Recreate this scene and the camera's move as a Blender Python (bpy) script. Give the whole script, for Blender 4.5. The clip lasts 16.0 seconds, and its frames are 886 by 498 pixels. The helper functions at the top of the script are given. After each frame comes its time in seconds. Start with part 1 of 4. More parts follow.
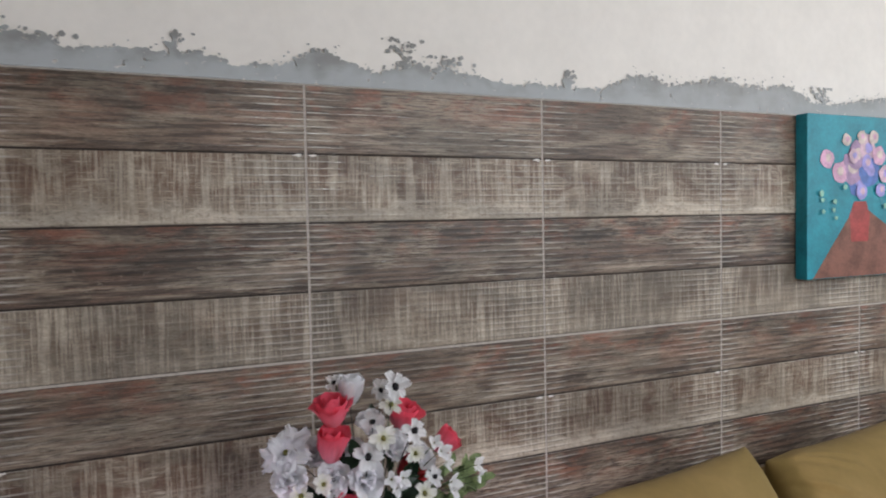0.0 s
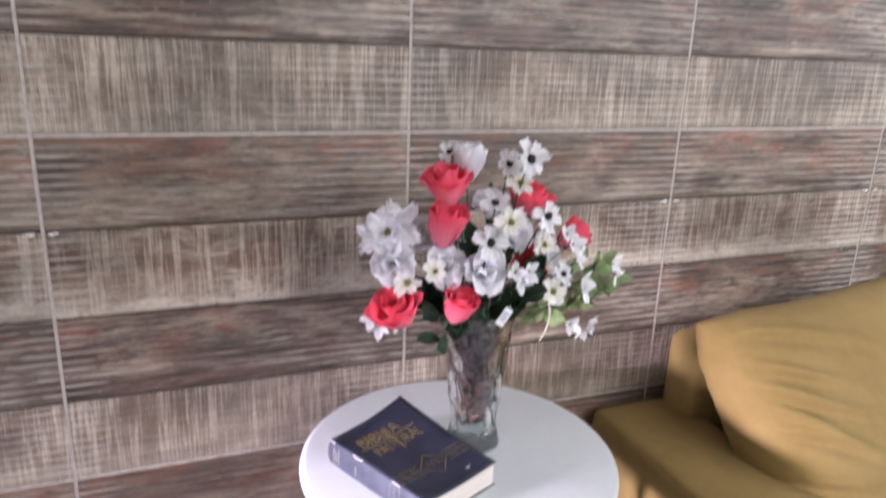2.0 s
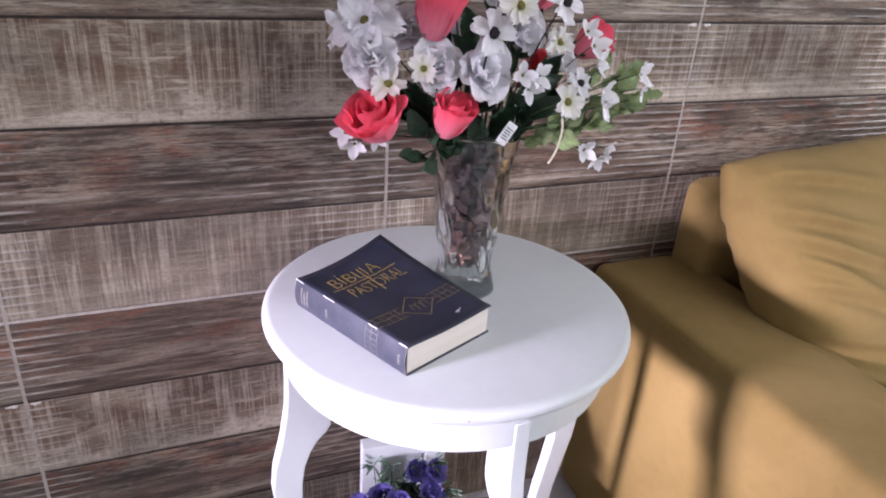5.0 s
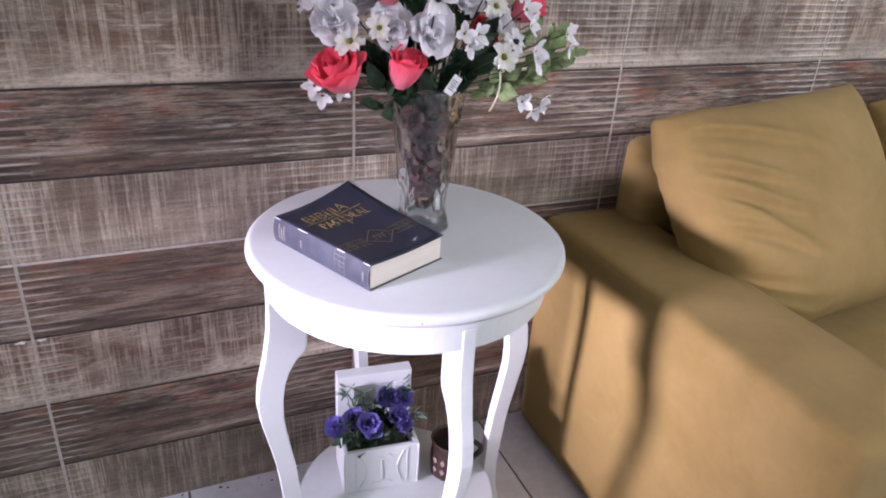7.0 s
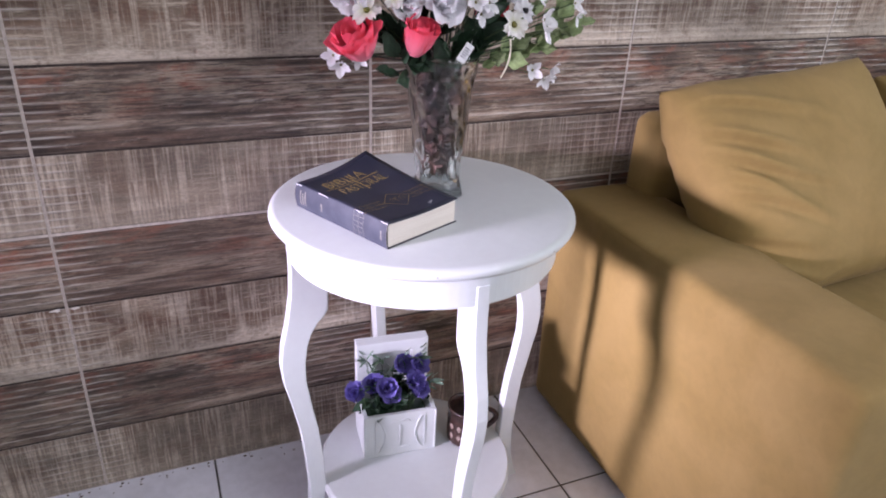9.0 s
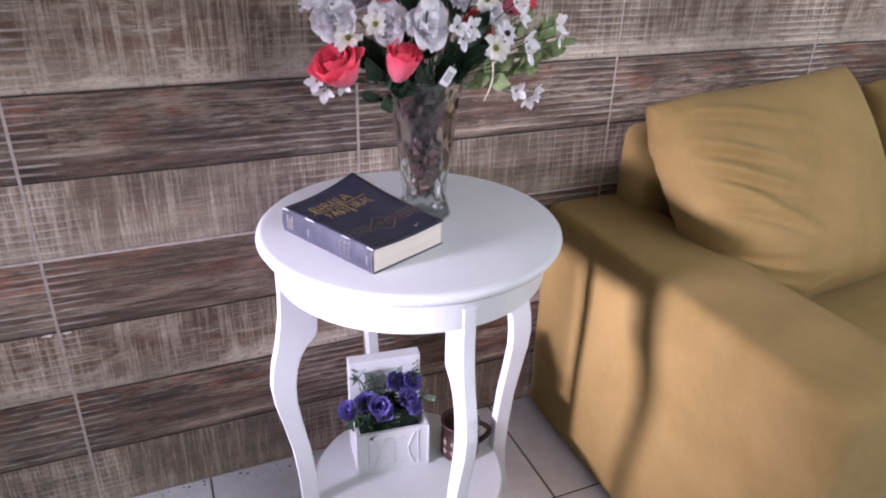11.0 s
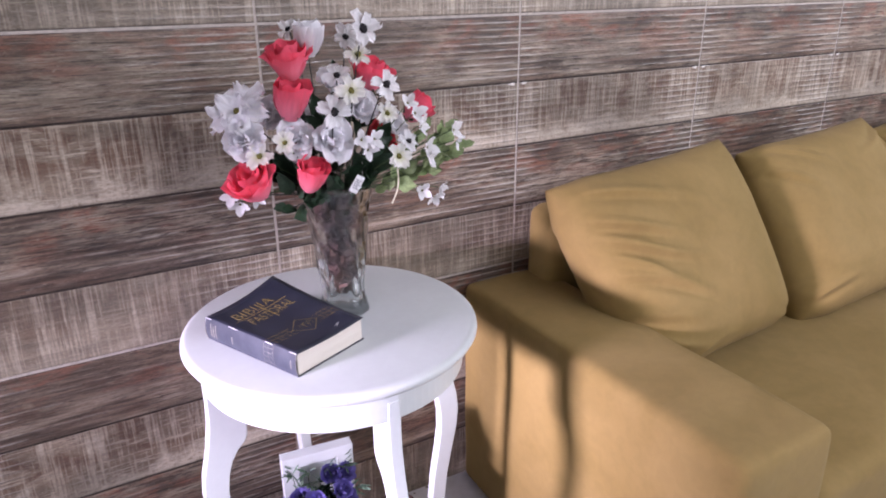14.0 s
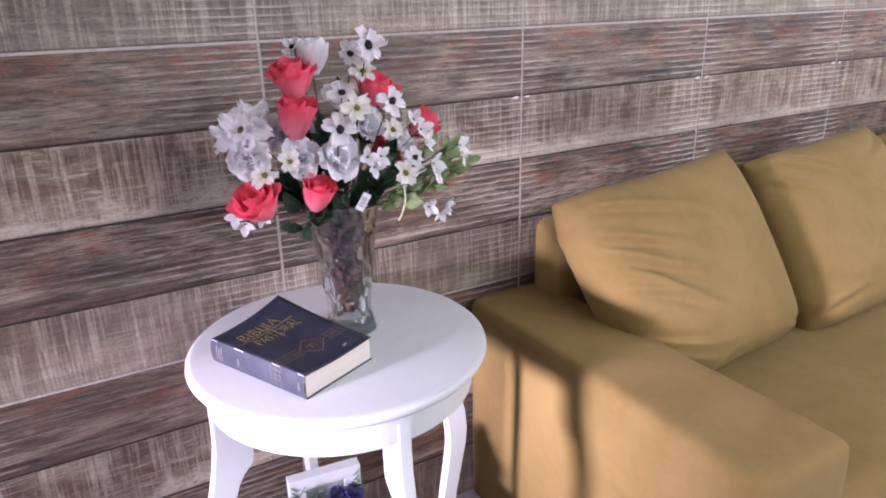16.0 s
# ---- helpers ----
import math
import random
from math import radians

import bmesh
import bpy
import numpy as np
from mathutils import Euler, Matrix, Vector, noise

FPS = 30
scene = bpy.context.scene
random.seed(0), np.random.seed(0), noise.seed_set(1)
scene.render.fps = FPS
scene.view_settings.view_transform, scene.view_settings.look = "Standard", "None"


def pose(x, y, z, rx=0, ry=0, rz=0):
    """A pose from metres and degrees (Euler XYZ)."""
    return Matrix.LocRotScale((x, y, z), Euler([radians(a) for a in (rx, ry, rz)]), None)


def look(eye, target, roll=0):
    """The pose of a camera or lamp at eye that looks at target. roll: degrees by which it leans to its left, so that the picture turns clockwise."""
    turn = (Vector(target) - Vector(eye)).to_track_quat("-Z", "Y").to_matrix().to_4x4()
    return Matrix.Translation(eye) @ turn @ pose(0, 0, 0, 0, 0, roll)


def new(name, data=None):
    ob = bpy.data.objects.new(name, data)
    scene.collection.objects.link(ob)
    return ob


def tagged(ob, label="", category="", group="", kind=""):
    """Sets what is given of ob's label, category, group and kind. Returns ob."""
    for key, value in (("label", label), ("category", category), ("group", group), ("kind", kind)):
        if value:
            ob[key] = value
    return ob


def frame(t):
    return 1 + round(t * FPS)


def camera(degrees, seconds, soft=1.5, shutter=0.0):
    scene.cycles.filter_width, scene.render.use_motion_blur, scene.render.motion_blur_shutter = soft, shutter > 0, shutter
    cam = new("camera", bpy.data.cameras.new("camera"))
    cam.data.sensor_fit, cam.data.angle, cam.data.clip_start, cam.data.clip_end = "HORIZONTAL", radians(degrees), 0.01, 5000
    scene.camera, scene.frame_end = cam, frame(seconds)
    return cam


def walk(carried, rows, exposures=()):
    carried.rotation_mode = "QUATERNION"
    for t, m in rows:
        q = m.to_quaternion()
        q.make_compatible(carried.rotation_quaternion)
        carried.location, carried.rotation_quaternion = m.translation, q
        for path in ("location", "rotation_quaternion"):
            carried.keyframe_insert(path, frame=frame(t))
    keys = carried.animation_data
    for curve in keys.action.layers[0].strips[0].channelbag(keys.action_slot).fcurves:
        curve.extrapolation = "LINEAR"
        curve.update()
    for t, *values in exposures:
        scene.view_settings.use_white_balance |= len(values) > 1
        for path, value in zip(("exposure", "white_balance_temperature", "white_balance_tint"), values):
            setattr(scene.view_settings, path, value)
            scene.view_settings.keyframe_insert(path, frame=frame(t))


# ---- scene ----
cam = camera(64.7, 16.0, 1.9, 0.5)
PATH = [
    (0, (-0.358, -1.506, 1.501), (0.463, 0.315, 1.419), -1.1),
    (0.5, (-0.395, -1.478, 1.485), (0.394, 0.359, 1.413), -1.3),
    (1, (-0.408, -1.403, 1.441), (0.387, 0.415, 1.192), -0.8),
    (1.5, (-0.413, -1.298, 1.406), (0.299, 0.54, 1.064), 1.2),
    (2, (-0.398, -1.209, 1.361), (0.3, 0.576, 0.79), 2.2),
    (2.5, (-0.398, -1.158, 1.34), (0.287, 0.545, 0.548), 4.6),
    (3, (-0.397, -1.114, 1.315), (0.385, 0.543, 0.512), 5.0),
    (3.5, (-0.396, -1.064, 1.299), (0.41, 0.56, 0.454), 5.3),
    (4, (-0.385, -1.056, 1.275), (0.432, 0.581, 0.467), 5.1),
    (4.5, (-0.368, -1.058, 1.229), (0.38, 0.605, 0.407), 5.3),
    (5, (-0.343, -1.078, 1.207), (0.36, 0.58, 0.338), 3.9),
    (7.5, (-0.392, -1.284, 1.196), (0.365, 0.341, 0.308), 3.8),
    (8, (-0.406, -1.307, 1.181), (0.322, 0.331, 0.293), 2.9),
    (8.5, (-0.401, -1.315, 1.164), (0.314, 0.34, 0.299), 2.7),
    (10.8, (-0.383, -1.294, 1.182), (0.307, 0.282, 0.162), 2.5),
    (11, (-0.373, -1.309, 1.201), (0.336, 0.336, 0.313), 1.6),
    (11.5, (-0.384, -1.328, 1.238), (0.341, 0.269, 0.275), 0.4),
    (12, (-0.366, -1.349, 1.256), (0.437, 0.213, 0.299), -0.6),
    (12.5, (-0.366, -1.337, 1.25), (0.491, 0.246, 0.378), 0.1),
    (13, (-0.384, -1.371, 1.27), (0.5, 0.247, 0.496), 0.3),
    (13.5, (-0.375, -1.364, 1.272), (0.539, 0.259, 0.544), 0.6),
    (14, (-0.369, -1.358, 1.275), (0.546, 0.268, 0.555), -0.5),
    (14.5, (-0.37, -1.345, 1.279), (0.556, 0.284, 0.579), -0.6),
    (15, (-0.372, -1.334, 1.278), (0.529, 0.318, 0.6), -1.5),
    (15.5, (-0.376, -1.33, 1.284), (0.527, 0.322, 0.609), -1.4),
    (16, (-0.373, -1.334, 1.278), (0.551, 0.3, 0.589), -1.3),
]
# seconds, stops, kelvin, tint: the clip's own exposure and white balance
EXPOSURES = [(0.0, -0.27, 6680, 10), (0.5, -0.27, 6680, 11), (1.0, 0.12, 6600, 14), (1.5, 0.45, 6580, 15), (2.5, 0.41, 6560, 18), (3.5, 0.32, 6530, 19), (4.5, 0.13, 6480, 18),
             (5.0, 0.08, 6450, 18), (8.0, 0.05, 6410, 19), (12.0, 0.05, 6400, 21), (13.0, 0.16, 6400, 22), (14.5, 0.24, 6400, 23), (16.0, 0.24, 6400, 23)]
walk(cam, [(t, look(eye, target, roll)) for t, eye, target, roll in PATH], EXPOSURES)

# ---- world and light ----
world = bpy.data.worlds.new("sky")
scene.world = world
world.use_nodes = True
wt = world.node_tree
sky = wt.nodes.new("ShaderNodeTexSky")
sky.sky_type, sky.sun_disc = "NISHITA", False
sky.sun_elevation, sky.sun_rotation = radians(35), radians(250)
wt.links.new(sky.outputs[0], wt.nodes["Background"].inputs[0])
wt.nodes["Background"].inputs[1].default_value = 0.1


def window_or_fill_light(name, eye, target, width, height, watts, colour, spread=180):
    """Daylight, or added fill, that enters by an opening of the room."""
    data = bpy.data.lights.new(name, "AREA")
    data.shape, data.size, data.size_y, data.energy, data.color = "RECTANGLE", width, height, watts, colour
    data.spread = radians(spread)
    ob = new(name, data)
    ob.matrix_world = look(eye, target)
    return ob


window_or_fill_light("daylight_west", (-2.98, -0.90, 1.12), (0.44, -0.31, 0.45), 0.46, 0.20, 5.8, (0.88, 0.78, 1.0), 22)
# added fill lamp at an invented opening, brightens west-facing sides
window_or_fill_light("fill_west", (-2.96, -1.95, 1.95), (0.4, -0.9, 0.6), 1.1, 0.9, 2.5, (0.92, 0.93, 1.0))
window_or_fill_light("daylight_east", (3.76, -1.75, 2.0), (0.4, -0.5, 1.2), 1.5, 0.85, 24, (0.88, 0.93, 1.0))
window_or_fill_light("daylight_south", (1.55, -2.76, 2.05), (1.1, 0.0, 1.1), 2.6, 0.75, 38, (0.88, 0.93, 1.0), 150)


# ---- materials ----
class Nodes:
    """A short way to write a node material."""

    def __init__(self, name, rough=0.5, spec=0.5):
        self.mat = bpy.data.materials.new(name)
        self.mat.use_nodes = True
        self.tree = self.mat.node_tree
        self.out = self.tree.nodes["Principled BSDF"]
        self.set("Roughness", rough)
        self.set("Specular IOR Level", spec)

    def set(self, key, value):
        self.plug(self.out.inputs[key], value)

    def plug(self, socket, value):
        if isinstance(value, bpy.types.NodeSocket):
            self.tree.links.new(value, socket)
        elif isinstance(value, tuple) and len(value) == 3 and socket.type == "RGBA":
            socket.default_value = (*value, 1)
        else:
            socket.default_value = value

    def node(self, kind, **ins):
        n = self.tree.nodes.new(kind)
        for key, value in ins.items():
            self.plug(n.inputs[int(key[1:]) if key[0] == "i" and key[1:].isdigit() else key], value)
        return n

    def coords(self, which="Object"):
        return self.tree.nodes.new("ShaderNodeTexCoord").outputs[which]

    def split(self, vec):
        return self.node("ShaderNodeSeparateXYZ", i0=vec).outputs

    def join(self, x, y, z):
        return self.node("ShaderNodeCombineXYZ", i0=x, i1=y, i2=z).outputs[0]

    def math(self, op, a, b=0.0, clamp=False):
        n = self.tree.nodes.new("ShaderNodeMath")
        n.operation, n.use_clamp = op, clamp
        self.plug(n.inputs[0], a)
        self.plug(n.inputs[1], b)
        return n.outputs[0]

    def scale(self, vec, sx, sy, sz, off=(0.0, 0.0, 0.0)):
        n = self.tree.nodes.new("ShaderNodeMapping")
        self.plug(n.inputs[0], vec)
        n.inputs[1].default_value, n.inputs[3].default_value = off, (sx, sy, sz)
        return n.outputs[0]

    def noise(self, vec, scale=1.0, detail=3.0, rough=0.55, distort=0.0):
        n = self.node("ShaderNodeTexNoise", Vector=vec, Scale=scale, Detail=detail, Roughness=rough, Distortion=distort)
        return n.outputs[0]

    def ramp(self, value, lo, hi, a=0.0, b=1.0):
        n = self.tree.nodes.new("ShaderNodeMapRange")
        n.interpolation_type = "SMOOTHSTEP"
        for i, v in enumerate((value, lo, hi, a, b)):
            self.plug(n.inputs[i], v)
        return n.outputs[0]

    def mix(self, fac, a, b, mode="MIX"):
        n = self.tree.nodes.new("ShaderNodeMix")
        n.data_type, n.blend_type = "RGBA", mode
        self.plug(n.inputs[0], fac)
        self.plug(n.inputs[6], a)
        self.plug(n.inputs[7], b)
        return n.outputs[2]

    def bump(self, height, strength=0.3, distance=0.002):
        n = self.node("ShaderNodeBump", Strength=strength, Distance=distance, Height=height)
        self.plug(self.out.inputs["Normal"], n.outputs[0])


def plain(name, colour, rough=0.5, spec=0.5, vary=0.12, scale=30.0, bump=0.0, random_tint=0.0, metal=0.0):
    """A material with small stains and grain over one colour."""
    m = Nodes(name, rough, spec)
    c = m.coords()
    n1 = m.noise(c, scale, 4)
    n2 = m.noise(c, scale * 7, 2)
    shade = m.math("ADD", m.ramp(n1, 0.3, 0.7, 1 - vary, 1 + vary), m.ramp(n2, 0.3, 0.7, -vary / 2, vary / 2))
    if random_tint:
        info = m.tree.nodes.new("ShaderNodeObjectInfo").outputs["Random"]
        shade = m.math("ADD", shade, m.ramp(info, 0.0, 1.0, -random_tint, random_tint))
    col = m.mix(1.0, colour, m.join(shade, shade, shade), "MULTIPLY")
    m.set("Base Color", col)
    m.set("Metallic", metal)
    if bump:
        m.bump(m.math("ADD", n1, n2), bump, 0.001)
    return m.mat


def plank_print(name, kind):
    """Ceramic printed and pressed as old painted boards, with glints painted on the ribs. Kinds 0 and 2: streaked
    brown; 1 and 3: rubbed pale hatching.
    """
    m = Nodes(name, 0.3, 0.5)
    rnd = m.tree.nodes.new("ShaderNodeObjectInfo").outputs["Random"]
    x, y, z = m.split(m.coords())
    shift = m.math("MULTIPLY", m.math("FLOOR", m.math("MULTIPLY", rnd, 5.0)), 3.7)
    p = m.join(x, m.math("ADD", shift, kind * 11.3), z)
    v = m.math("SUBTRACT", z, 0.15 * (3 - kind))            # height within the board, 0 to 0.15
    along = m.noise(m.scale(p, 7, 1, 120), 1, 6, 0.68)
    scratch = m.noise(m.scale(p, 26, 1, 300), 1, 4, 0.65)
    broad = m.noise(m.scale(p, 3.2, 1, 34), 1, 3, 0.6)
    across = m.noise(m.scale(p, 190, 1, 9), 1, 4, 0.65)
    wide = m.noise(m.scale(p, 46, 1, 4), 1, 4, 0.62)
    weft = m.noise(m.scale(p, 13, 1, 250), 1, 4, 0.6)
    blot = m.noise(m.scale(p, 9, 1, 17), 1, 5, 0.62, 0.8)
    cloud = m.noise(m.scale(p, 4, 1, 11), 1, 5, 0.62, 0.9)
    grain = m.noise(m.scale(p, 120, 1, 420), 1, 3, 0.6)
    speck = m.noise(m.scale(p, 60, 1, 90), 1, 4, 0.7)
    if kind in (0, 2):
        deep, mid = ((0.058, 0.041, 0.031), (0.222, 0.170, 0.134)) if kind == 0 else ((0.036, 0.026, 0.021), (0.146, 0.108, 0.086))
        col = m.mix(m.ramp(along, 0.36, 0.64), deep, mid)
        red = m.math("MULTIPLY", m.ramp(blot, 0.44, 0.62), m.ramp(v, 0.04, 0.12, 0.15, 1.0), True)
        col = m.mix(m.math("MULTIPLY", m.math("MULTIPLY", red, m.ramp(along, 0.36, 0.60, 0.35, 1.0)), 0.92), col, (0.225, 0.092, 0.060))
        wisp = m.math("MULTIPLY", m.ramp(cloud, 0.46, 0.60), m.ramp(scratch, 0.40, 0.58))
        col = m.mix(m.math("MULTIPLY", wisp, 0.62), col, (0.345, 0.305, 0.250))
        pale = m.math("MULTIPLY", m.ramp(broad, 0.47, 0.64), m.ramp(v, 0.125, 0.03, 0.12, 1.0))
        pale = m.math("MULTIPLY", pale, m.ramp(weft, 0.38, 0.56, 0.25, 1.0))
        col = m.mix(m.math("MULTIPLY", pale, 0.75 if kind == 0 else 0.5), col, (0.40, 0.355, 0.295))
        col = m.mix(m.math("MULTIPLY", m.ramp(scratch, 0.44, 0.32), 0.75), col, (0.042, 0.031, 0.026))
        col = m.mix(m.math("MULTIPLY", m.ramp(speck, 0.62, 0.72), 0.35), col, (0.42, 0.38, 0.33))
    else:
        base, gap = (0.430, 0.388, 0.330), ((0.180, 0.140, 0.108) if kind == 1 else (0.170, 0.142, 0.115))
        warp = m.math("ADD", m.math("MULTIPLY", across, 0.55), m.math("MULTIPLY", wide, 0.45))
        thread = m.math("MAXIMUM", m.ramp(warp, 0.45, 0.60), m.math("MULTIPLY", m.ramp(weft, 0.50, 0.64), 0.85 if kind == 1 else 0.45))
        col = m.mix(thread, gap, base)
        col = m.mix(m.math("MULTIPLY", m.ramp(cloud, 0.46, 0.62), 0.40), col, (0.345, 0.300, 0.245))
        brown = m.math("MULTIPLY", m.ramp(blot, 0.46, 0.57), m.ramp(v, 0.040, 0.080), True)
        brown = m.math("MULTIPLY", brown, m.ramp(warp, 0.56, 0.44, 0.25, 1.0))
        col = m.mix(m.math("MULTIPLY", brown, 0.95 if kind == 1 else 0.5), col, (0.135, 0.082, 0.057))
        foot = m.ramp(m.math("ADD", v, m.ramp(blot, 0.3, 0.7, -0.022, 0.022)), 0.050, 0.014, 0.0, 0.8 if kind == 1 else 0.25)
        foot = m.math("MULTIPLY", foot, m.ramp(speck, 0.34, 0.52, 0.35, 1.0))
        col = m.mix(foot, col, (0.50, 0.462, 0.405))
        col = m.mix(m.math("MULTIPLY", m.ramp(speck, 0.40, 0.30), 0.45), col, (0.110, 0.078, 0.058))
    edge = m.math("MULTIPLY", m.ramp(v, 0.008, 0.001), m.ramp(broad, 0.35, 0.6, 0.4, 1.0))
    col = m.mix(m.math("MULTIPLY", edge, 0.6), col, (0.04, 0.030, 0.025))
    col = m.mix(0.35, col, m.mix(m.ramp(grain, 0.3, 0.7), (0.40, 0.40, 0.40), (1.35, 1.35, 1.35)), "MULTIPLY")
    # broad worn and dirty patches
    patch = m.noise(m.scale(p, 2.6, 1, 6.5, (1.7, 0.0, 0.4)), 1, 4, 0.6, 0.7)
    tone = m.ramp(patch, 0.36, 0.64, 0.70, 1.24)
    col = m.mix(1.0, col, m.join(tone, tone, m.math("MULTIPLY", tone, 0.98)), "MULTIPLY")
    # narrow pressed ribs with a glazed crest, broken along their length
    rib = m.math("COSINE", m.math("MULTIPLY", v, 2 * math.pi / 0.0148))
    rib = m.math("POWER", m.ramp(rib, -1.0, 1.0), 7.0)
    broken = m.ramp(m.noise(m.scale(p, 9, 1, 64), 1, 4), 0.46, 0.62, 0.0, 0.55 if kind in (0, 2) else 0.25)
    ends = m.math("ADD", m.ramp(x, 0.10, 0.01, 0.0, 1.1), m.ramp(x, 0.36, 0.58, 0.0, 1.0))
    crest = m.math("MULTIPLY", rib, m.math("ADD", broken, ends))
    # window glints on the crests, painted as a paler colour
    crest_glint = m.math("MULTIPLY", crest, m.ramp(scratch, 0.34, 0.55, 0.08, 0.46), True)
    col = m.mix(1.0, col, (0.98, 0.915, 0.865), "MULTIPLY")
    m.set("Base Color", m.mix(crest_glint, col, (0.60, 0.56, 0.51)))
    m.bump(m.math("ADD", m.math("MULTIPLY", crest, 0.5), m.math("MULTIPLY", along, 0.16)), 0.8, 0.0028)
    m.set("Roughness", m.ramp(m.math("ADD", crest, m.math("MULTIPLY", grain, 0.06)), 0.05, 0.32, 0.50, 0.09))
    return m.mat


PLANKS = [plank_print("board_print_" + n, k) for k, n in enumerate(("russet", "crosshatch", "umber", "streaked"))]
GROUT = plain("wall_grout", (0.50, 0.445, 0.40), 0.85, 0.2, 0.15, 60, 0.3)
GROOVE = plain("board_groove", (0.042, 0.030, 0.025), 0.7, 0.3, 0.4, 60)
CHIP = plain("grout_chip", (0.75, 0.71, 0.66), 0.7, 0.3, 0.1, 90)
PAINT = plain("cream_wall_paint", (0.83, 0.785, 0.735), 0.75, 0.25, 0.03, 5, 0.08)
CEILING = plain("white_ceiling_paint", (0.80, 0.79, 0.77), 0.85, 0.2, 0.03, 4)
WHITE = plain("white_lacquer", (0.600, 0.640, 0.645), 0.32, 0.5, 0.025, 9, 0.03)
FLOOR_TILE = plain("white_ceramic_floor", (0.76, 0.77, 0.84), 0.22, 0.5, 0.08, 6, 0.02, 0.03)
FLOOR_GROUT = plain("grey_floor_grout", (0.11, 0.105, 0.10), 0.9, 0.2, 0.25, 40)
CHIPPED = plain("dark_chip", (0.16, 0.13, 0.11), 0.8, 0.2, 0.2, 90)
GOLD = plain("gold_print", (0.50, 0.37, 0.13), 0.38, 0.5, 0.15, 300, 0.0, 0.0, 0.6)
SPINE_GOLD = plain("dull_gold_print", (0.20, 0.195, 0.175), 0.5, 0.4, 0.3, 300)
SILVER = plain("pale_print", (0.55, 0.55, 0.55), 0.5, 0.4, 0.1, 300)
TAG = plain("white_paper_tag", (0.80, 0.80, 0.82), 0.6, 0.3, 0.03, 80)
INK = plain("grey_ink", (0.16, 0.17, 0.20), 0.7, 0.2, 0.1, 200)


def page_material():
    m = Nodes("page_block", 0.75, 0.2)
    x, y, z = m.split(m.coords())
    n = m.noise(m.join(m.math("MULTIPLY", x, 6.0), m.math("MULTIPLY", y, 6.0), m.math("MULTIPLY", z, 1400.0)), 1, 2)
    m.set("Base Color", m.mix(m.ramp(n, 0.3, 0.7), (0.66, 0.59, 0.51), (0.84, 0.79, 0.71)))
    m.bump(n, 0.3, 0.0006)
    return m.mat


def cover_material():
    m = Nodes("navy_leatherette", 0.36, 0.5)
    c = m.coords()
    n = m.noise(c, 900, 2)
    w = m.noise(c, 22, 4)
    m.set("Base Color", m.mix(m.ramp(w, 0.35, 0.75), (0.017, 0.020, 0.036), (0.030, 0.034, 0.056)))
    m.set("Roughness", m.ramp(w, 0.3, 0.7, 0.28, 0.44))
    m.bump(n, 0.12, 0.0005)
    return m.mat


def spine_material():
    m = Nodes("rubbed_navy_spine", 0.45, 0.5)
    c = m.coords()
    w = m.noise(c, 25, 5)
    m.set("Base Color", m.mix(m.ramp(w, 0.3, 0.75), (0.030, 0.035, 0.054), (0.060, 0.068, 0.092)))
    m.bump(m.noise(c, 900, 2), 0.12, 0.0005)
    return m.mat


def suede():
    m = Nodes("mustard_suede", 0.82, 0.25)
    c = m.coords()
    big = m.noise(c, 4.5, 4, 0.55, 0.8)
    nap = m.noise(c, 38, 3, 0.6, 0.5)
    fine = m.noise(c, 900, 2)
    col = m.mix(m.ramp(big, 0.32, 0.68), (0.220, 0.149, 0.046), (0.260, 0.178, 0.061))
    col = m.mix(0.25, col, m.mix(m.ramp(nap, 0.35, 0.65), (0.86, 0.86, 0.86), (1.12, 1.12, 1.12)), "MULTIPLY")
    m.set("Base Color", col)
    m.set("Sheen Weight", 0.05)
    m.set("Sheen Roughness", 0.6)
    m.set("Sheen Tint", (1.0, 0.90, 0.80, 1.0))
    m.bump(m.math("ADD", m.math("MULTIPLY", nap, 0.5), fine), 0.16, 0.001)
    return m.mat


def petal(name, inner, outer, reach, rough=0.6, axis=1, thinness=0.36):
    """Cloth petal: the colour runs from the root to the rim."""
    m = Nodes(name, rough, 0.25)
    c = m.coords()
    x, y, z = m.split(c)
    vein = m.noise(m.scale(c, 260, 30, 30), 1, 3)
    info = m.tree.nodes.new("ShaderNodeObjectInfo").outputs["Random"]
    col = m.mix(m.ramp((x, y, z)[axis], 0.0, reach), inner, outer)
    shade = m.math("MULTIPLY", m.ramp(vein, 0.3, 0.7, 0.93, 1.05), m.ramp(info, 0.0, 1.0, 0.90, 1.06))
    col = m.mix(1.0, col, m.join(shade, shade, shade), "MULTIPLY")
    m.set("Base Color", col)
    m.bump(vein, 0.05, 0.001)
    thin = m.node("ShaderNodeBsdfTranslucent", Color=col)
    both = m.node("ShaderNodeMixShader", i0=thinness, i1=m.out.outputs[0], i2=thin.outputs[0])
    m.tree.links.new(both.outputs[0], m.tree.nodes["Material Output"].inputs[0])
    return m.mat


PAGES, COVER, SPINE, SUEDE = page_material(), cover_material(), spine_material(), suede()
CORAL = petal("coral_cloth", (0.98, 0.330, 0.430), (0.97, 0.130, 0.205), 0.056, 0.55, 2, 0.34)
CORAL_DEEP = petal("red_cloth", (0.45, 0.022, 0.036), (0.72, 0.070, 0.090), 0.050, 0.6, 2, 0.30)
LILAC = petal("lilac_white_cloth", (0.91, 0.91, 0.94), (0.95, 0.95, 0.98), 0.030, 0.6, 1, 0.32)
IVORY = petal("ivory_cloth", (0.76, 0.76, 0.58), (0.90, 0.89, 0.84), 0.012)
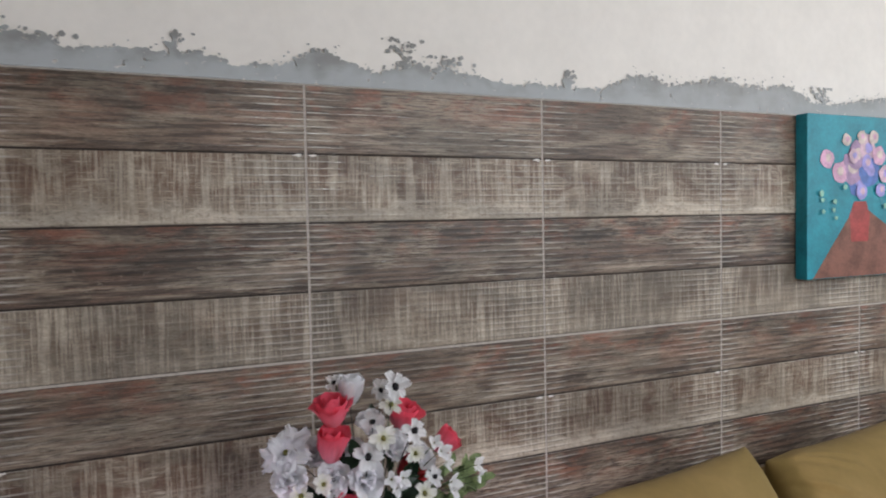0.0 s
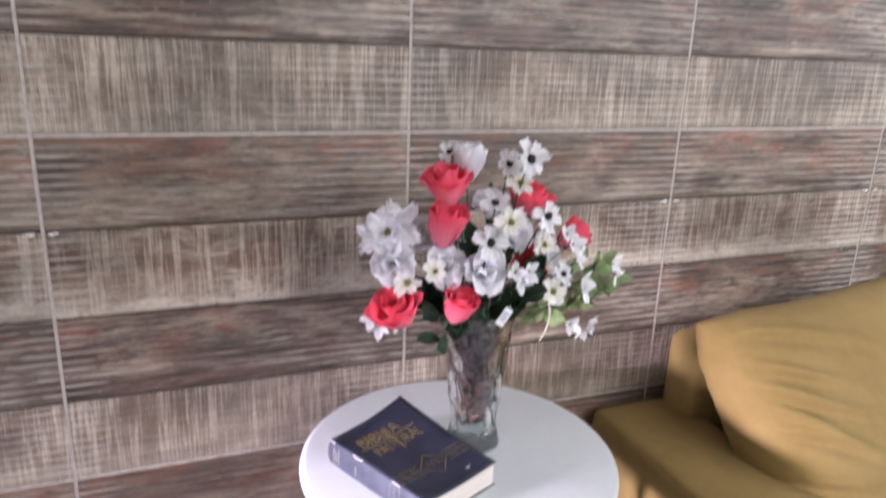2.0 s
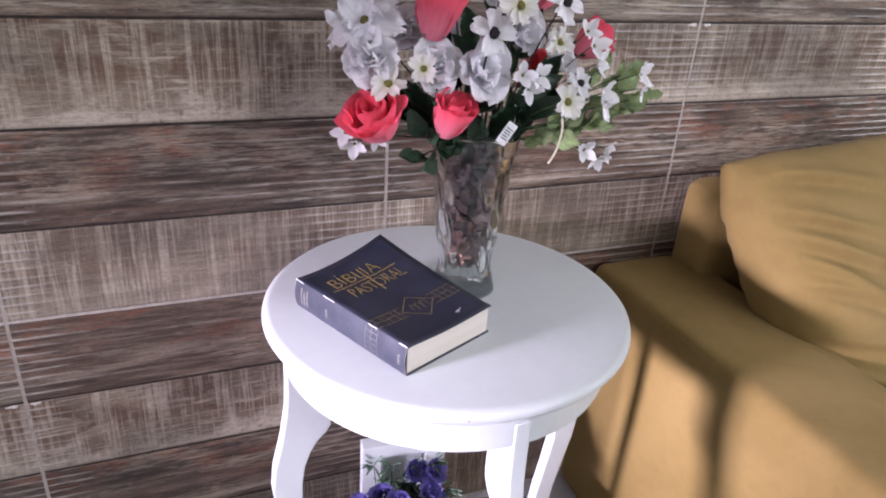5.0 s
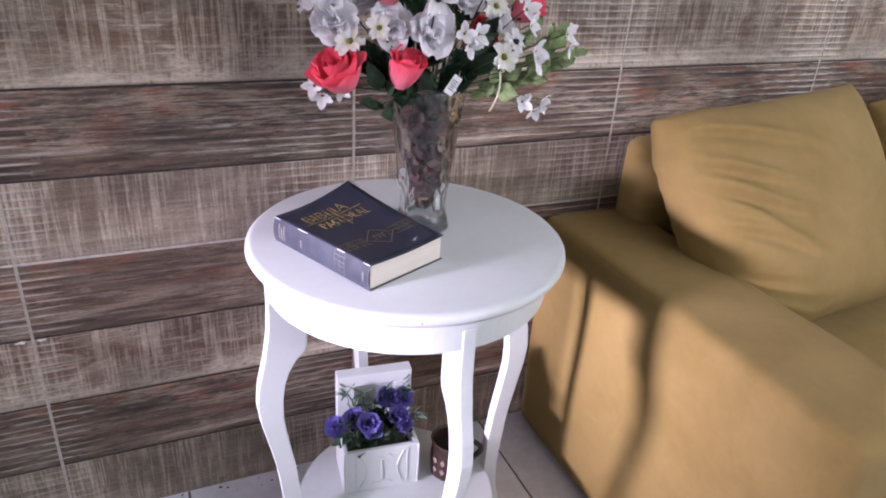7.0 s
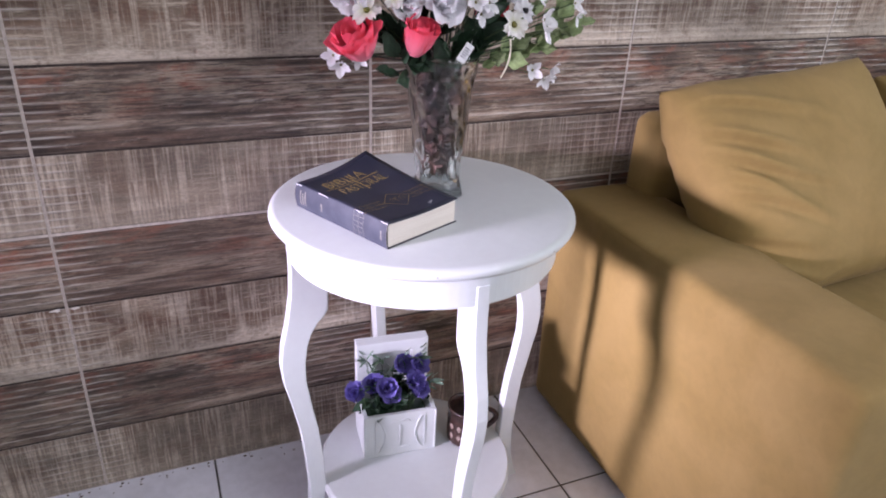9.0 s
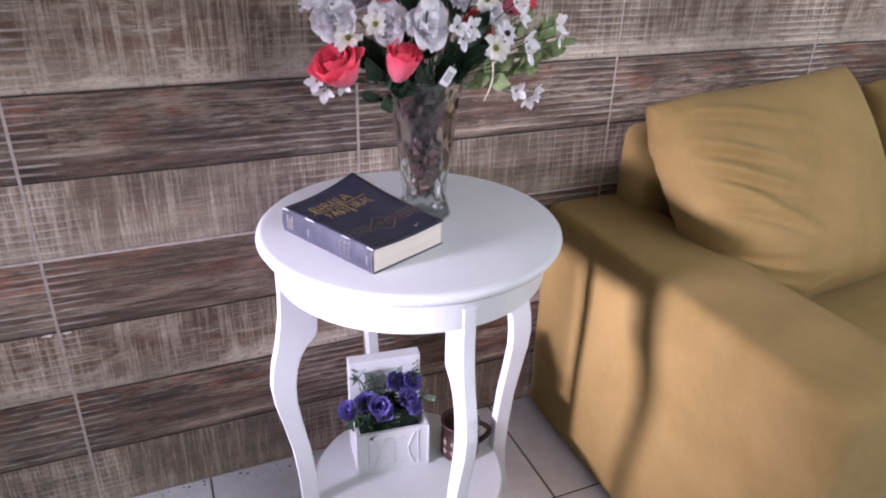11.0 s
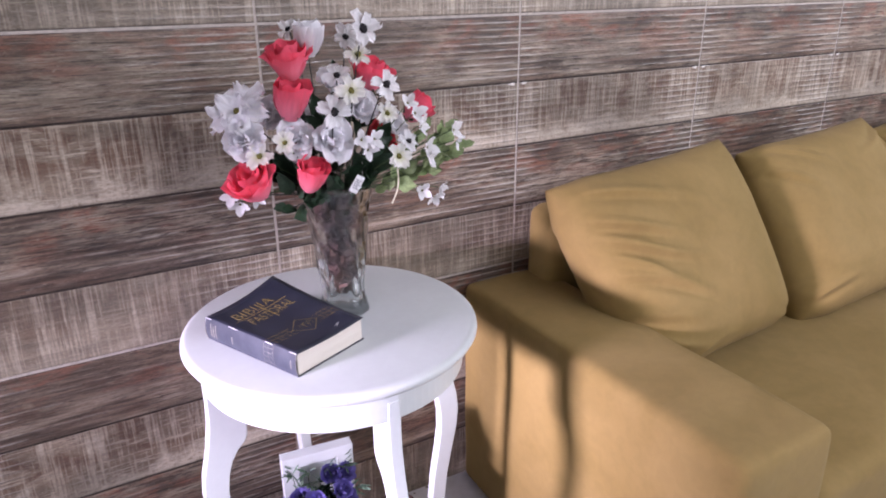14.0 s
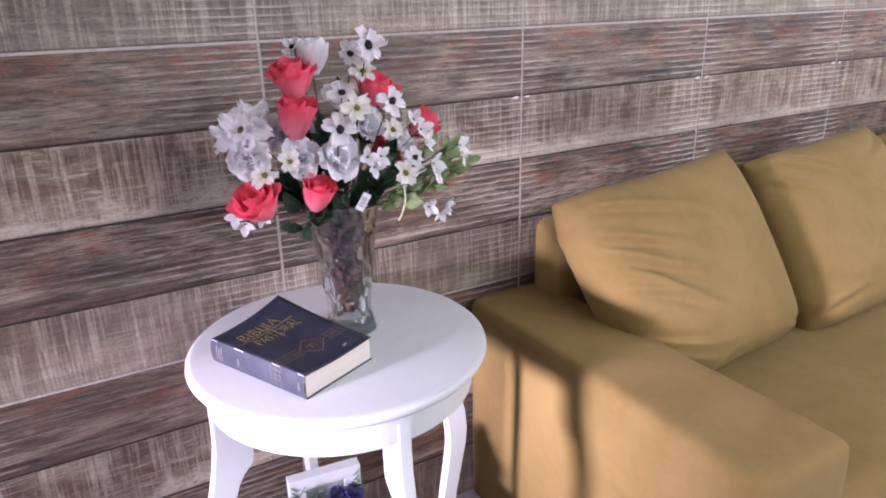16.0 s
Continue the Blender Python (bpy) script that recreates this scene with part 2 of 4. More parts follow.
SNOW = petal("white_cloth", (0.78, 0.78, 0.78), (0.92, 0.915, 0.93), 0.014)
IRIS = petal("violet_cloth", (0.075, 0.060, 0.220), (0.210, 0.180, 0.520), 0.014)
LEAF_DARK = plain("dark_green_leaf", (0.022, 0.050, 0.026), 0.5, 0.4, 0.35, 60, 0.1, 0.25)
LEAF_LIGHT = plain("light_green_leaf", (0.215, 0.285, 0.125), 0.55, 0.35, 0.30, 50, 0.1, 0.25)
LEAF_GREY = plain("grey_green_leaf", (0.120, 0.190, 0.135), 0.6, 0.3, 0.3, 60, 0.1, 0.25)
STEM = plain("dark_stem", (0.030, 0.032, 0.030), 0.6, 0.3, 0.3, 90)
STEM_GREEN = plain("green_stem", (0.055, 0.090, 0.040), 0.6, 0.3, 0.3, 90)
CREAM_STEM = plain("cream_tendril", (0.62, 0.60, 0.45), 0.6, 0.3, 0.1, 90)
BLACK = plain("black_stamens", (0.012, 0.010, 0.012), 0.7, 0.3, 0.4, 400, 0.4)
POLLEN = plain("olive_stamens", (0.15, 0.14, 0.035), 0.7, 0.3, 0.4, 400, 0.4)


def bark():
    m = Nodes("dried_petals", 0.7, 0.2)
    isle = m.tree.nodes.new("ShaderNodeNewGeometry").outputs["Random Per Island"]
    n = m.noise(m.coords(), 160, 3)
    col = m.mix(m.ramp(isle, 0.45, 0.95), (0.014, 0.009, 0.008), (0.062, 0.030, 0.022))
    m.set("Base Color", m.mix(m.ramp(n, 0.35, 0.7), col, (0.030, 0.018, 0.015)))
    m.bump(n, 0.4, 0.001)
    return m.mat


BARK = bark()
MUG = plain("brown_stoneware", (0.036, 0.018, 0.014), 0.35, 0.5, 0.4, 60, 0.2)
MUG_PRINT = plain("pale_mug_print", (0.27, 0.21, 0.18), 0.45, 0.4, 0.3, 120)
TEAL = plain("teal_oil_paint", (0.012, 0.245, 0.315), 0.5, 0.4, 0.18, 14, 0.25)


def glass():
    m = Nodes("cut_glass", 0.02, 0.5)
    m.set("Base Color", (0.96, 0.98, 0.98))
    m.set("Transmission Weight", 1.0)
    m.set("IOR", 1.5)
    return m.mat


GLASS = glass()


# ---- building helpers ----
def mesh_of(bm, material, smooth=False, name="mesh"):
    mesh = bpy.data.meshes.new(name)
    bm.to_mesh(mesh)
    bm.free()
    for m in material if isinstance(material, (list, tuple)) else [material]:
        mesh.materials.append(m)
    if smooth:
        for p in mesh.polygons:
            p.use_smooth = True
    return mesh


def part(name, bm, material, parent=None, label="", smooth=False, at=None):
    """Links a bmesh, or a mesh that is there already, as one object under a thing or a part."""
    mesh = bm if isinstance(bm, bpy.types.Mesh) else mesh_of(bm, material, smooth, name)
    ob = new(name, mesh)
    if parent:
        ob.parent = parent
    if at:
        ob.matrix_basis = at
    return tagged(ob, label) if label else ob


def thing(name, label, category, at=None, group="", kind=""):
    ob = new(name)
    ob.empty_display_size = 0.05
    if at:
        ob.matrix_basis = at
    return tagged(ob, label, category, group, kind)


def box(bm, x0, x1, y0, y1, z0, z1, bevel=0.0, seg=2, index=0):
    vs = bmesh.ops.create_cube(bm, size=1.0)["verts"]
    for v in vs:
        v.co = Vector((x0 + (v.co.x + 0.5) * (x1 - x0), y0 + (v.co.y + 0.5) * (y1 - y0), z0 + (v.co.z + 0.5) * (z1 - z0)))
    faces = {f for v in vs for f in v.link_faces}
    for f in faces:
        f.material_index = index
    if bevel:
        bmesh.ops.bevel(bm, geom=list({e for v in vs for e in v.link_edges}), offset=bevel, segments=seg, profile=0.6, affect="EDGES")
    return bm


def lathe(profile, seg=48, closed=False):
    """Turns (radius, height) pairs round z."""
    bm = bmesh.new()
    rings = [[bm.verts.new((r * math.cos(2 * math.pi * i / seg), r * math.sin(2 * math.pi * i / seg), z)) for i in range(seg)] for r, z in profile]
    pairs = list(zip(rings, rings[1:])) + ([(rings[-1], rings[0])] if closed else [])
    for a, b in pairs:
        for i in range(seg):
            bm.faces.new((a[i], a[(i + 1) % seg], b[(i + 1) % seg], b[i]))
    if not closed:
        bm.faces.new(rings[0][::-1])
        bm.faces.new(rings[-1])
    bmesh.ops.recalc_face_normals(bm, faces=bm.faces)
    return bm


def sheet(bm, f, nu, nv, index=0):
    """A grid of quads over f(u, v) with u and v from 0 to 1."""
    g = [[bm.verts.new(f(i / nu, j / nv)) for j in range(nv + 1)] for i in range(nu + 1)]
    for i in range(nu):
        for j in range(nv):
            bm.faces.new((g[i][j], g[i + 1][j], g[i + 1][j + 1], g[i][j + 1])).material_index = index
    return g


def tube(points, radius, seg=5, taper=1.0):
    bm = bmesh.new()
    rings = []
    for k, p in enumerate(points):
        a, b = Vector(points[max(k - 1, 0)]), Vector(points[min(k + 1, len(points) - 1)])
        q = (b - a).to_track_quat("Z", "Y")
        r = radius * (1 + (taper - 1) * k / (len(points) - 1))
        rings.append([bm.verts.new(Vector(p) + q @ Vector((r * math.cos(2 * math.pi * i / seg), r * math.sin(2 * math.pi * i / seg), 0))) for i in range(seg)])
    for a, b in zip(rings, rings[1:]):
        for i in range(seg):
            bm.faces.new((a[i], a[(i + 1) % seg], b[(i + 1) % seg], b[i]))
    bm.faces.new(rings[0][::-1])
    bm.faces.new(rings[-1])
    return bm


def bend(a, c, b, n=8):
    a, b, c = Vector(a), Vector(b), Vector(c)
    return [a * (1 - s) ** 2 + c * 2 * s * (1 - s) + b * s * s for s in (i / n for i in range(n + 1))]


def plate(outline, y0, y1, bevel=0.0):
    """A flat piece cut to an outline in x and z, between y0 and y1."""
    bm = bmesh.new()
    a = [bm.verts.new((x, y0, z)) for x, z in outline]
    b = [bm.verts.new((x, y1, z)) for x, z in outline]
    fa, fb = bm.faces.new(a), bm.faces.new(b[::-1])
    n = len(a)
    for i in range(n):
        bm.faces.new((a[i], b[i], b[(i + 1) % n], a[(i + 1) % n]))
    bmesh.ops.recalc_face_normals(bm, faces=bm.faces)
    if bevel:
        bmesh.ops.bevel(bm, geom=list(set(fa.edges) | set(fb.edges)), offset=bevel, segments=2, profile=0.6, affect="EDGES")
    return bm


# ---- the room ----
X0, X1, Y0, TOP = -3.0, 3.8, -2.8, 2.7
W, P = 0.6, 0.15                       # wall tile and board height


def structure(name, bm, material, label, category):
    return tagged(part(name, bm, material), label, category, kind="structure")


bm = bmesh.new()
box(bm, X0 - 0.15, X1 + 0.15, 0.0010, 0.15, 0.0, 1.8)
wall_north = structure("wall_north", bm, GROUT, "room wall clad in wood-look ceramic tiles with pale grout", "wall")
bm = bmesh.new()
box(bm, X0 - 0.15, X1 + 0.15, 0.0025, 0.15, 1.8, TOP)
structure("wall_upper", bm, PAINT, "cream painted plaster wall above the tiles", "wall")
bm = bmesh.new()
# the higher opening is invented, made for the west fill lamp
for y0, y1, z0, z1 in ((Y0, -2.55, 0, TOP), (-2.55, -1.35, 0, 1.45), (-2.55, -1.35, 2.45, TOP), (-1.35, -1.15, 0, TOP), (-0.65, 0.0, 0, TOP), (-1.15, -0.65, 0, 0.88), (-1.15, -0.65, 1.36, TOP)):
    box(bm, X0 - 0.15, X0, y0, y1, z0, z1)
structure("wall_west", bm, PAINT, "cream painted wall with a window opening and an added opening for fill light", "wall")
bm = bmesh.new()
for y0, y1, z0, z1 in ((Y0, -2.55, 0, TOP), (-0.95, 0.0, 0, TOP), (-2.55, -0.95, 0, 1.52), (-2.55, -0.95, 2.48, TOP)):
    box(bm, X1, X1 + 0.15, y0, y1, z0, z1)
structure("wall_east", bm, PAINT, "cream painted wall with a wide window opening", "wall")
bm = bmesh.new()
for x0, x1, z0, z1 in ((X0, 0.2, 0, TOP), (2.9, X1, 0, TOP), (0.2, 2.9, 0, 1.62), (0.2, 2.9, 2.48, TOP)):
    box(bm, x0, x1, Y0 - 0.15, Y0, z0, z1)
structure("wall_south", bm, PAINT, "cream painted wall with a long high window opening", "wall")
bm = bmesh.new()
box(bm, X0 - 0.15, X1 + 0.15, Y0 - 0.15, 0.15, TOP, TOP + 0.12)
structure("ceiling", bm, CEILING, "plain white painted ceiling", "ceiling")
bm = bmesh.new()
box(bm, X0 - 0.15, X1 + 0.15, Y0 - 0.15, 0.15, -0.12, -0.003)
floor = structure("floor", bm, FLOOR_GROUT, "white ceramic tile floor with dark grey joints", "floor")
bm = bmesh.new()
box(bm, -60, 60, -60, 60, -0.4, -0.3)
structure("ground", bm, plain("yard_soil", (0.2, 0.17, 0.13), 0.9, 0.2, 0.2, 2), "bare yard outside the room", "ground")


# ---- the painted trees above the tiles ----
def mural_material():
    m = Nodes("misty_tree_paint", 0.8, 0.2)
    x, y, z = m.split(m.coords())
    n = m.noise(m.scale(m.coords(), 14, 1, 18), 1, 4)
    up = m.math("ADD", z, m.ramp(n, 0.3, 0.7, -0.03, 0.03))
    col = m.mix(m.ramp(up, 1.80, 1.90), (0.45, 0.470, 0.480), (0.285, 0.283, 0.275))
    col = m.mix(m.ramp(x, 0.3, 1.5, 0.0, 0.45), col, (0.46, 0.46, 0.455))
    m.set("Base Color", col)
    return m.mat


def mural():
    rng = random.Random(4)
    bm = bmesh.new()
    layer = [0]

    def dab(x, z, r, squash=0.8):
        layer[0] += 1
        y = -0.0002 - 0.0016 * ((layer[0] * 0.618) % 1.0)
        n = rng.choice((6, 7, 8))
        a = rng.random() * 6.3
        z = max(z, 1.802)
        vs = []
        for i in range(n):
            q = r * rng.uniform(0.6, 1.25)
            vs.append(bm.verts.new((x + q * math.cos(a + 6.283 * i / n), y, max(1.8005, z + squash * q * math.sin(a + 6.283 * i / n)))))
        bm.faces.new(vs)

    def canopy(x):
        h = 0.030 + 0.028 * noise.noise((x * 5.5, 0.3, 0)) + 0.016 * noise.noise((x * 17, 3.1, 0))
        for c, w, t in ((-0.52, 0.10, 0.026), (0.03, 0.07, 0.030), (0.27, 0.075, 0.036), (0.90, 0.10, 0.034), (1.20, 0.12, 0.045), (1.45, 0.10, 0.050), (-0.95, 0.14, 0.02), (1.9, 0.2, 0.04)):
            h += t * math.exp(-((x - c) / w) ** 2)
        return max(0.012, h)

    x = X0
    while x < X1:
        h = canopy(x)
        k = max(2, int(h / 0.012))
        for j in range(k):
            dab(x + rng.uniform(-0.008, 0.008), 1.8 + h * (j + 0.4) / k, rng.uniform(0.009, 0.016))
        for j in range(2):
            dab(x + rng.uniform(-0.012, 0.012), 1.8 + h * rng.uniform(0.85, 1.12), rng.uniform(0.003, 0.008))
        if rng.random() < 0.4:
            dab(x + rng.uniform(-0.02, 0.02), 1.8 + h * rng.uniform(1.1, 1.45), rng.uniform(0.0015, 0.004))
        x += 0.0075
    # taller single trees
    for cx, tall, spread in ((-0.262, 0.088, 0.016), (0.235, 0.115, 0.036), (0.345, 0.085, 0.030), (0.68, 0.075, 0.012), (-0.50, 0.07, 0.045), (1.62, 0.09, 0.03)):
        for j in range(46):
            s = rng.random()
            dab(cx + rng.gauss(0, spread * (0.35 + 0.65 * s)), 1.8 + tall * (0.35 + 0.65 * s), rng.uniform(0.002, 0.008))
        for j in range(12):
            dab(cx + rng.uniform(-0.004, 0.004), 1.8 + tall * 0.7 * j / 12, 0.007)
    structure("wall_mural", bm, mural_material(), "grey misty treeline painted on the cream wall", "mural")


mural()


# ---- round side table ----
TX, TY, TZ = 0.012, -0.270, 0.705


def side_table():
    t = thing("side_table", "round white lacquered side table with curved legs and a low shelf", "table", pose(TX, TY, 0, 0, 0, 0))
    R = 0.262
    part("tabletop", lathe([(0.0005, TZ - 0.022), (R - 0.012, TZ - 0.022), (R - 0.004, TZ - 0.019), (R, TZ - 0.012), (R - 0.001, TZ - 0.006), (R - 0.006, TZ - 0.0015), (R - 0.012, TZ), (0.0005, TZ)], 96), WHITE, t, smooth=True)
    a = 0.236
    part("apron", lathe([(a - 0.02, TZ - 0.079), (a - 0.001, TZ - 0.079), (a, TZ - 0.077), (a, TZ - 0.022), (a - 0.02, TZ - 0.022)], 96, True), WHITE, t)
    s = 0.196
    part("shelf", lathe([(0.0005, 0.108), (s - 0.004, 0.108), (s, 0.112), (s, 0.126), (s - 0.004, 0.130), (0.0005, 0.130)], 72), WHITE, t, smooth=False)
    outer = [(0.238, 0.66), (0.238, 0.605), (0.240, 0.565), (0.248, 0.515), (0.260, 0.465), (0.264, 0.425), (0.260, 0.385), (0.248, 0.33), (0.236, 0.27), (0.229, 0.20), (0.225, 0.13), (0.228, 0.07), (0.239, 0.025), (0.249, 0.0)]
    inner = [(0.216, 0.0), (0.209, 0.025), (0.200, 0.07), (0.194, 0.13), (0.196, 0.20), (0.203, 0.27), (0.213, 0.33), (0.221, 0.385), (0.221, 0.425), (0.216, 0.460), (0.208, 0.484), (0.197, 0.503), (0.184, 0.516), (0.177, 0.528), (0.176, 0.545), (0.176, 0.66)]
    leg = mesh_of(plate(outer + inner, -0.0110, 0.0110, 0.0022), WHITE, False, "leg")
    for angle in (182, 92, 2, -88):
        part("leg", leg, None, t, at=pose(0, 0, 0, 0, 0, angle))
    rng = random.Random(8)
    for k in range(16):
        q = rng.uniform(0, 6.283)
        bm = bmesh.new()
        vs = [bm.verts.new(((R + 0.0004 - 0.0015 * (j % 2)) * math.cos(q + 0.003 * dx), (R + 0.0004) * math.sin(q + 0.003 * dx), TZ - 0.010 + dz * 0.0018)) for j, (dx, dz) in enumerate(((-1, 0), (0, -1), (1.4, 0.2), (0.2, 1)))]
        bm.faces.new(vs)
        part("paint_chip", bm, CHIPPED, t)
    return t


side_table()


# ---- the sofa ----
def soft_box(x0, x1, y0, y1, z0, z1, r, n=14, puff=0.0, seed=0.0, wave=0.004):
    """An upholstered block: rounded edges, slightly puffed and uneven faces."""
    bm = bmesh.new()
    bmesh.ops.create_cube(bm, size=2.0)
    bmesh.ops.subdivide_edges(bm, edges=bm.edges, cuts=n, use_grid_fill=True)
    hx, hy, hz = (x1 - x0) / 2, (y1 - y0) / 2, (z1 - z0) / 2
    mid = Vector(((x0 + x1) / 2, (y0 + y1) / 2, (z0 + z1) / 2))
    for v in bm.verts:
        # gather the rows of vertices towards the edges
        q = Vector([math.copysign(1 - (1 - abs(c)) ** 1.7, c) if abs(c) < 1 else c for c in v.co])
        p = Vector((q.x * hx, q.y * hy, q.z * hz))
        core = Vector((max(-hx + r, min(hx - r, p.x)), max(-hy + r, min(hy - r, p.y)), max(-hz + r, min(hz - r, p.z))))
        d = p - core
        if d.length > 1e-6:
            p = core + d.normalized() * min(r, d.length if sum(abs(c) >= 1 - 1e-6 for c in v.co) == 0 else r)
        bulge = puff * (1 - q.x ** 4) * (1 - q.y ** 4) if abs(v.co.z) > 0.999 else 0
        p.z += math.copysign(bulge, p.z)
        w = noise.noise((p.x * 6 + seed, p.y * 6, p.z * 6)) * wave
        n3 = Vector((v.co.x ** 9, v.co.y ** 9, v.co.z ** 9))
        if n3.length > 0.01:
            p += n3.normalized() * w
        v.co = p + mid
    return bm


def cushion(width, height, thick, seed, squeeze=0.0, n=84):
    """A loose back cushion with a piped seam, drawn-in corners and creases that run from them. Local z up, y through it."""
    bm = bmesh.new()
    rng = random.Random(seed)
    if seed == 11:
        folds = [(-0.97, 0.86, 0.15, 0.80, 0.7, 0.050), (-0.97, 0.66, -0.20, 0.52, 0.9, 0.045), (-0.97, 0.45, -0.10, 0.26, 0.9, 0.045), (-0.97, 0.22, -0.35, 0.02, 0.8, 0.040), (-0.97, 0.02, -0.25, -0.22, 0.8, 0.045),
                 (-0.97, -0.22, -0.35, -0.44, 0.9, 0.035), (-0.97, -0.42, -0.45, -0.60, 1.0, 0.028), (-0.96, -0.56, -0.40, -0.72, 1.0, 0.024), (-0.94, -0.70, -0.25, -0.82, 0.9, 0.022), (-0.6, -0.96, -0.15, -0.80, 0.7, 0.030), (0.95, -0.86, 0.45, -0.66, 0.5, 0.040)]
    else:
        folds = [(-0.95, 0.92, -0.25, 0.62, 0.9, 0.035), (-0.97, 0.75, -0.40, 0.35, 0.9, 0.035), (-0.85, 0.96, -0.05, 0.78, 0.7, 0.030), (0.93, 0.90, 0.35, 0.62, 0.7, 0.040), (0.96, 0.70, 0.55, 0.30, 0.6, 0.040), (-0.95, -0.80, -0.35, -0.55, 0.6, 0.045), (0.95, -0.82, 0.40, -0.60, 0.6, 0.045)]
    drop = 0.26 if seed == 11 else 0.05
    folds = [(x0, z0 + rng.uniform(-0.03, 0.03), x1 + rng.uniform(-0.12, 0.12), max(-0.93, z1 - drop * (z1 + 1) / 1.2 + rng.uniform(-0.05, 0.05)), k * rng.uniform(0.75, 1.1), w) for x0, z0, x1, z1, k, w in folds]

    def side(sign):
        def f(u, v):
            a, b = 2 * u - 1, 2 * v - 1
            pinch = 1 - 0.055 * (1 - abs(b) ** 3) * abs(a) ** 6 * 0.6
            pinch2 = 1 - 0.060 * (1 - abs(a) ** 2) * abs(b) ** 6
            x, z = a * width / 2 * pinch, b * height / 2 * pinch2
            near = max(0.0, abs(a) + abs(b) - 1.55)
            near *= 0.35 if b > 0 and a > 0 else 1.0
            x, z = x * (1 - 0.16 * near), z * (1 - 0.16 * near)
            t = thick / 2 * (max(0.0, 1 - abs(a) ** 3.4) ** 0.5) * (max(0.0, 1 - abs(b) ** 3.4) ** 0.5)
            t *= 1.05 - 0.18 * b
            # creases: a soft valley beside a ridge along each line
            crease = 0.0
            for x0, z0, x1, z1, k, w in folds:
                dx, dz = x1 - x0, z1 - z0
                along = ((a - x0) * dx + (b - z0) * dz) / (dx * dx + dz * dz)
                bowed = 0.05 * math.sin(3.1 * along + z0 * 7)
                off = ((a - x0) * dz - (b - z0) * dx) / math.hypot(dx, dz) + bowed
                fade = max(0.0, min((along + 0.02) / 0.30, (1.15 - along) / 0.85, 1.0))
                fade = fade * fade * (3 - 2 * fade)
                crease += k * fade * (w / 0.045) * (math.exp(-(off / w) ** 2) - 0.9 * math.exp(-((off - 1.5 * w) / w) ** 2))
            crease += 0.4 * noise.noise((a * 1.6 + b * 2.2 + seed, b * 1.1, 4.0))
            edge = (1 - abs(a) ** 8) * (1 - abs(b) ** 8)
            x += squeeze * (1 - b) / 2 * (1 - a) / 2
            return Vector((x, sign * (t + 0.017 * crease * edge), z + 0.004 * noise.noise((a * 2 + seed, b * 2, 7)) * edge))
        return f

    sheet(bm, side(-1), n, n)
    sheet(bm, side(1), n // 2 * 2, n)
    bmesh.ops.remove_doubles(bm, verts=bm.verts, dist=0.0008)
    bmesh.ops.recalc_face_normals(bm, faces=bm.faces)
    return bm


SX, SZ = 0.438, 0.585                 # outer face of the arm and its height


def sofa():
    s = thing("sofa", "mustard suede sofa with broad square arms and loose cushions", "sofa")
    part("armrest", soft_box(SX, SX + 0.232, -0.835, -0.02, 0.012, SZ, 0.022, 22, 0.004, 1.0, 0.005), SUEDE, s, smooth=True)
    part("armrest", soft_box(2.745, 2.96, -0.835, -0.02, 0.012, SZ, 0.022, 14, 0.004, 7.0, 0.005), SUEDE, s, smooth=True)
    part("seat_base", soft_box(SX + 0.217, 2.76, -0.80, -0.03, 0.012, 0.29, 0.02, 14, 0.0, 2.0), SUEDE, s, smooth=True)
    part("backrest", soft_box(SX + 0.176, 2.80, -0.140, -0.025, 0.25, 0.765, 0.035, 16, 0.0, 3.0), SUEDE, s, smooth=True)
    for k in range(2):
        x0 = SX + 0.235 + k * 1.036
        part("seat_cushion", soft_box(x0, x0 + 1.032, -0.825, -0.16, 0.285, 0.435, 0.03, 20, 0.02, 4.0 + k, 0.004), SUEDE, s, smooth=True)
    return s


sofa()
CUSHIONS = ((0.840, -0.290, 0.657, 29, 0, 0.602, 11), (1.455, -0.285, 0.655, 29, -2, 0.57, 23), (2.030, -0.285, 0.655, 29, -2, 0.57, 37), (2.530, -0.285, 0.655, 29, -2, 0.46, 41))
for x, y, z, lean, turn, size, seed in CUSHIONS:
    c = part("back_cushion", cushion(size, 0.50, 0.22, seed, 0.09 if seed == 11 else 0.0), SUEDE, None, smooth=True, at=pose(x, y, z, -lean, 0, turn) @ pose(0, 0, 0, 0, -4, 0))
    tagged(c, "plump creased mustard suede cushion leaning on the sofa back", "cushion", "cushions on the sofa")


# ---- the book ----
BOOK = Matrix.Translation((-0.198, -0.235, TZ)) @ pose(0, 0, 0, 0, 0, 24.8)
BW, BL, BT = 0.150, 0.220, 0.041


def cover_height(u, v):
    """Height of the upper cover; u from the spine, v down from the head."""
    a, b = u / BW, v / BL
    return BT + 0.023 * max(0.0, a) ** 2.0 * (1 - b) ** 1.6 - 0.003 * math.sin(math.pi * min(1, max(0, a))) * (0.4 + 0.6 * b)


def laid_on_cover(mesh, lift):
    """Bends a flat mesh, drawn in u and -v, onto the upper cover."""
    for v in mesh.vertices:
        v.co.z = cover_height(v.co.x, -v.co.y) + lift + v.co.z
    return mesh


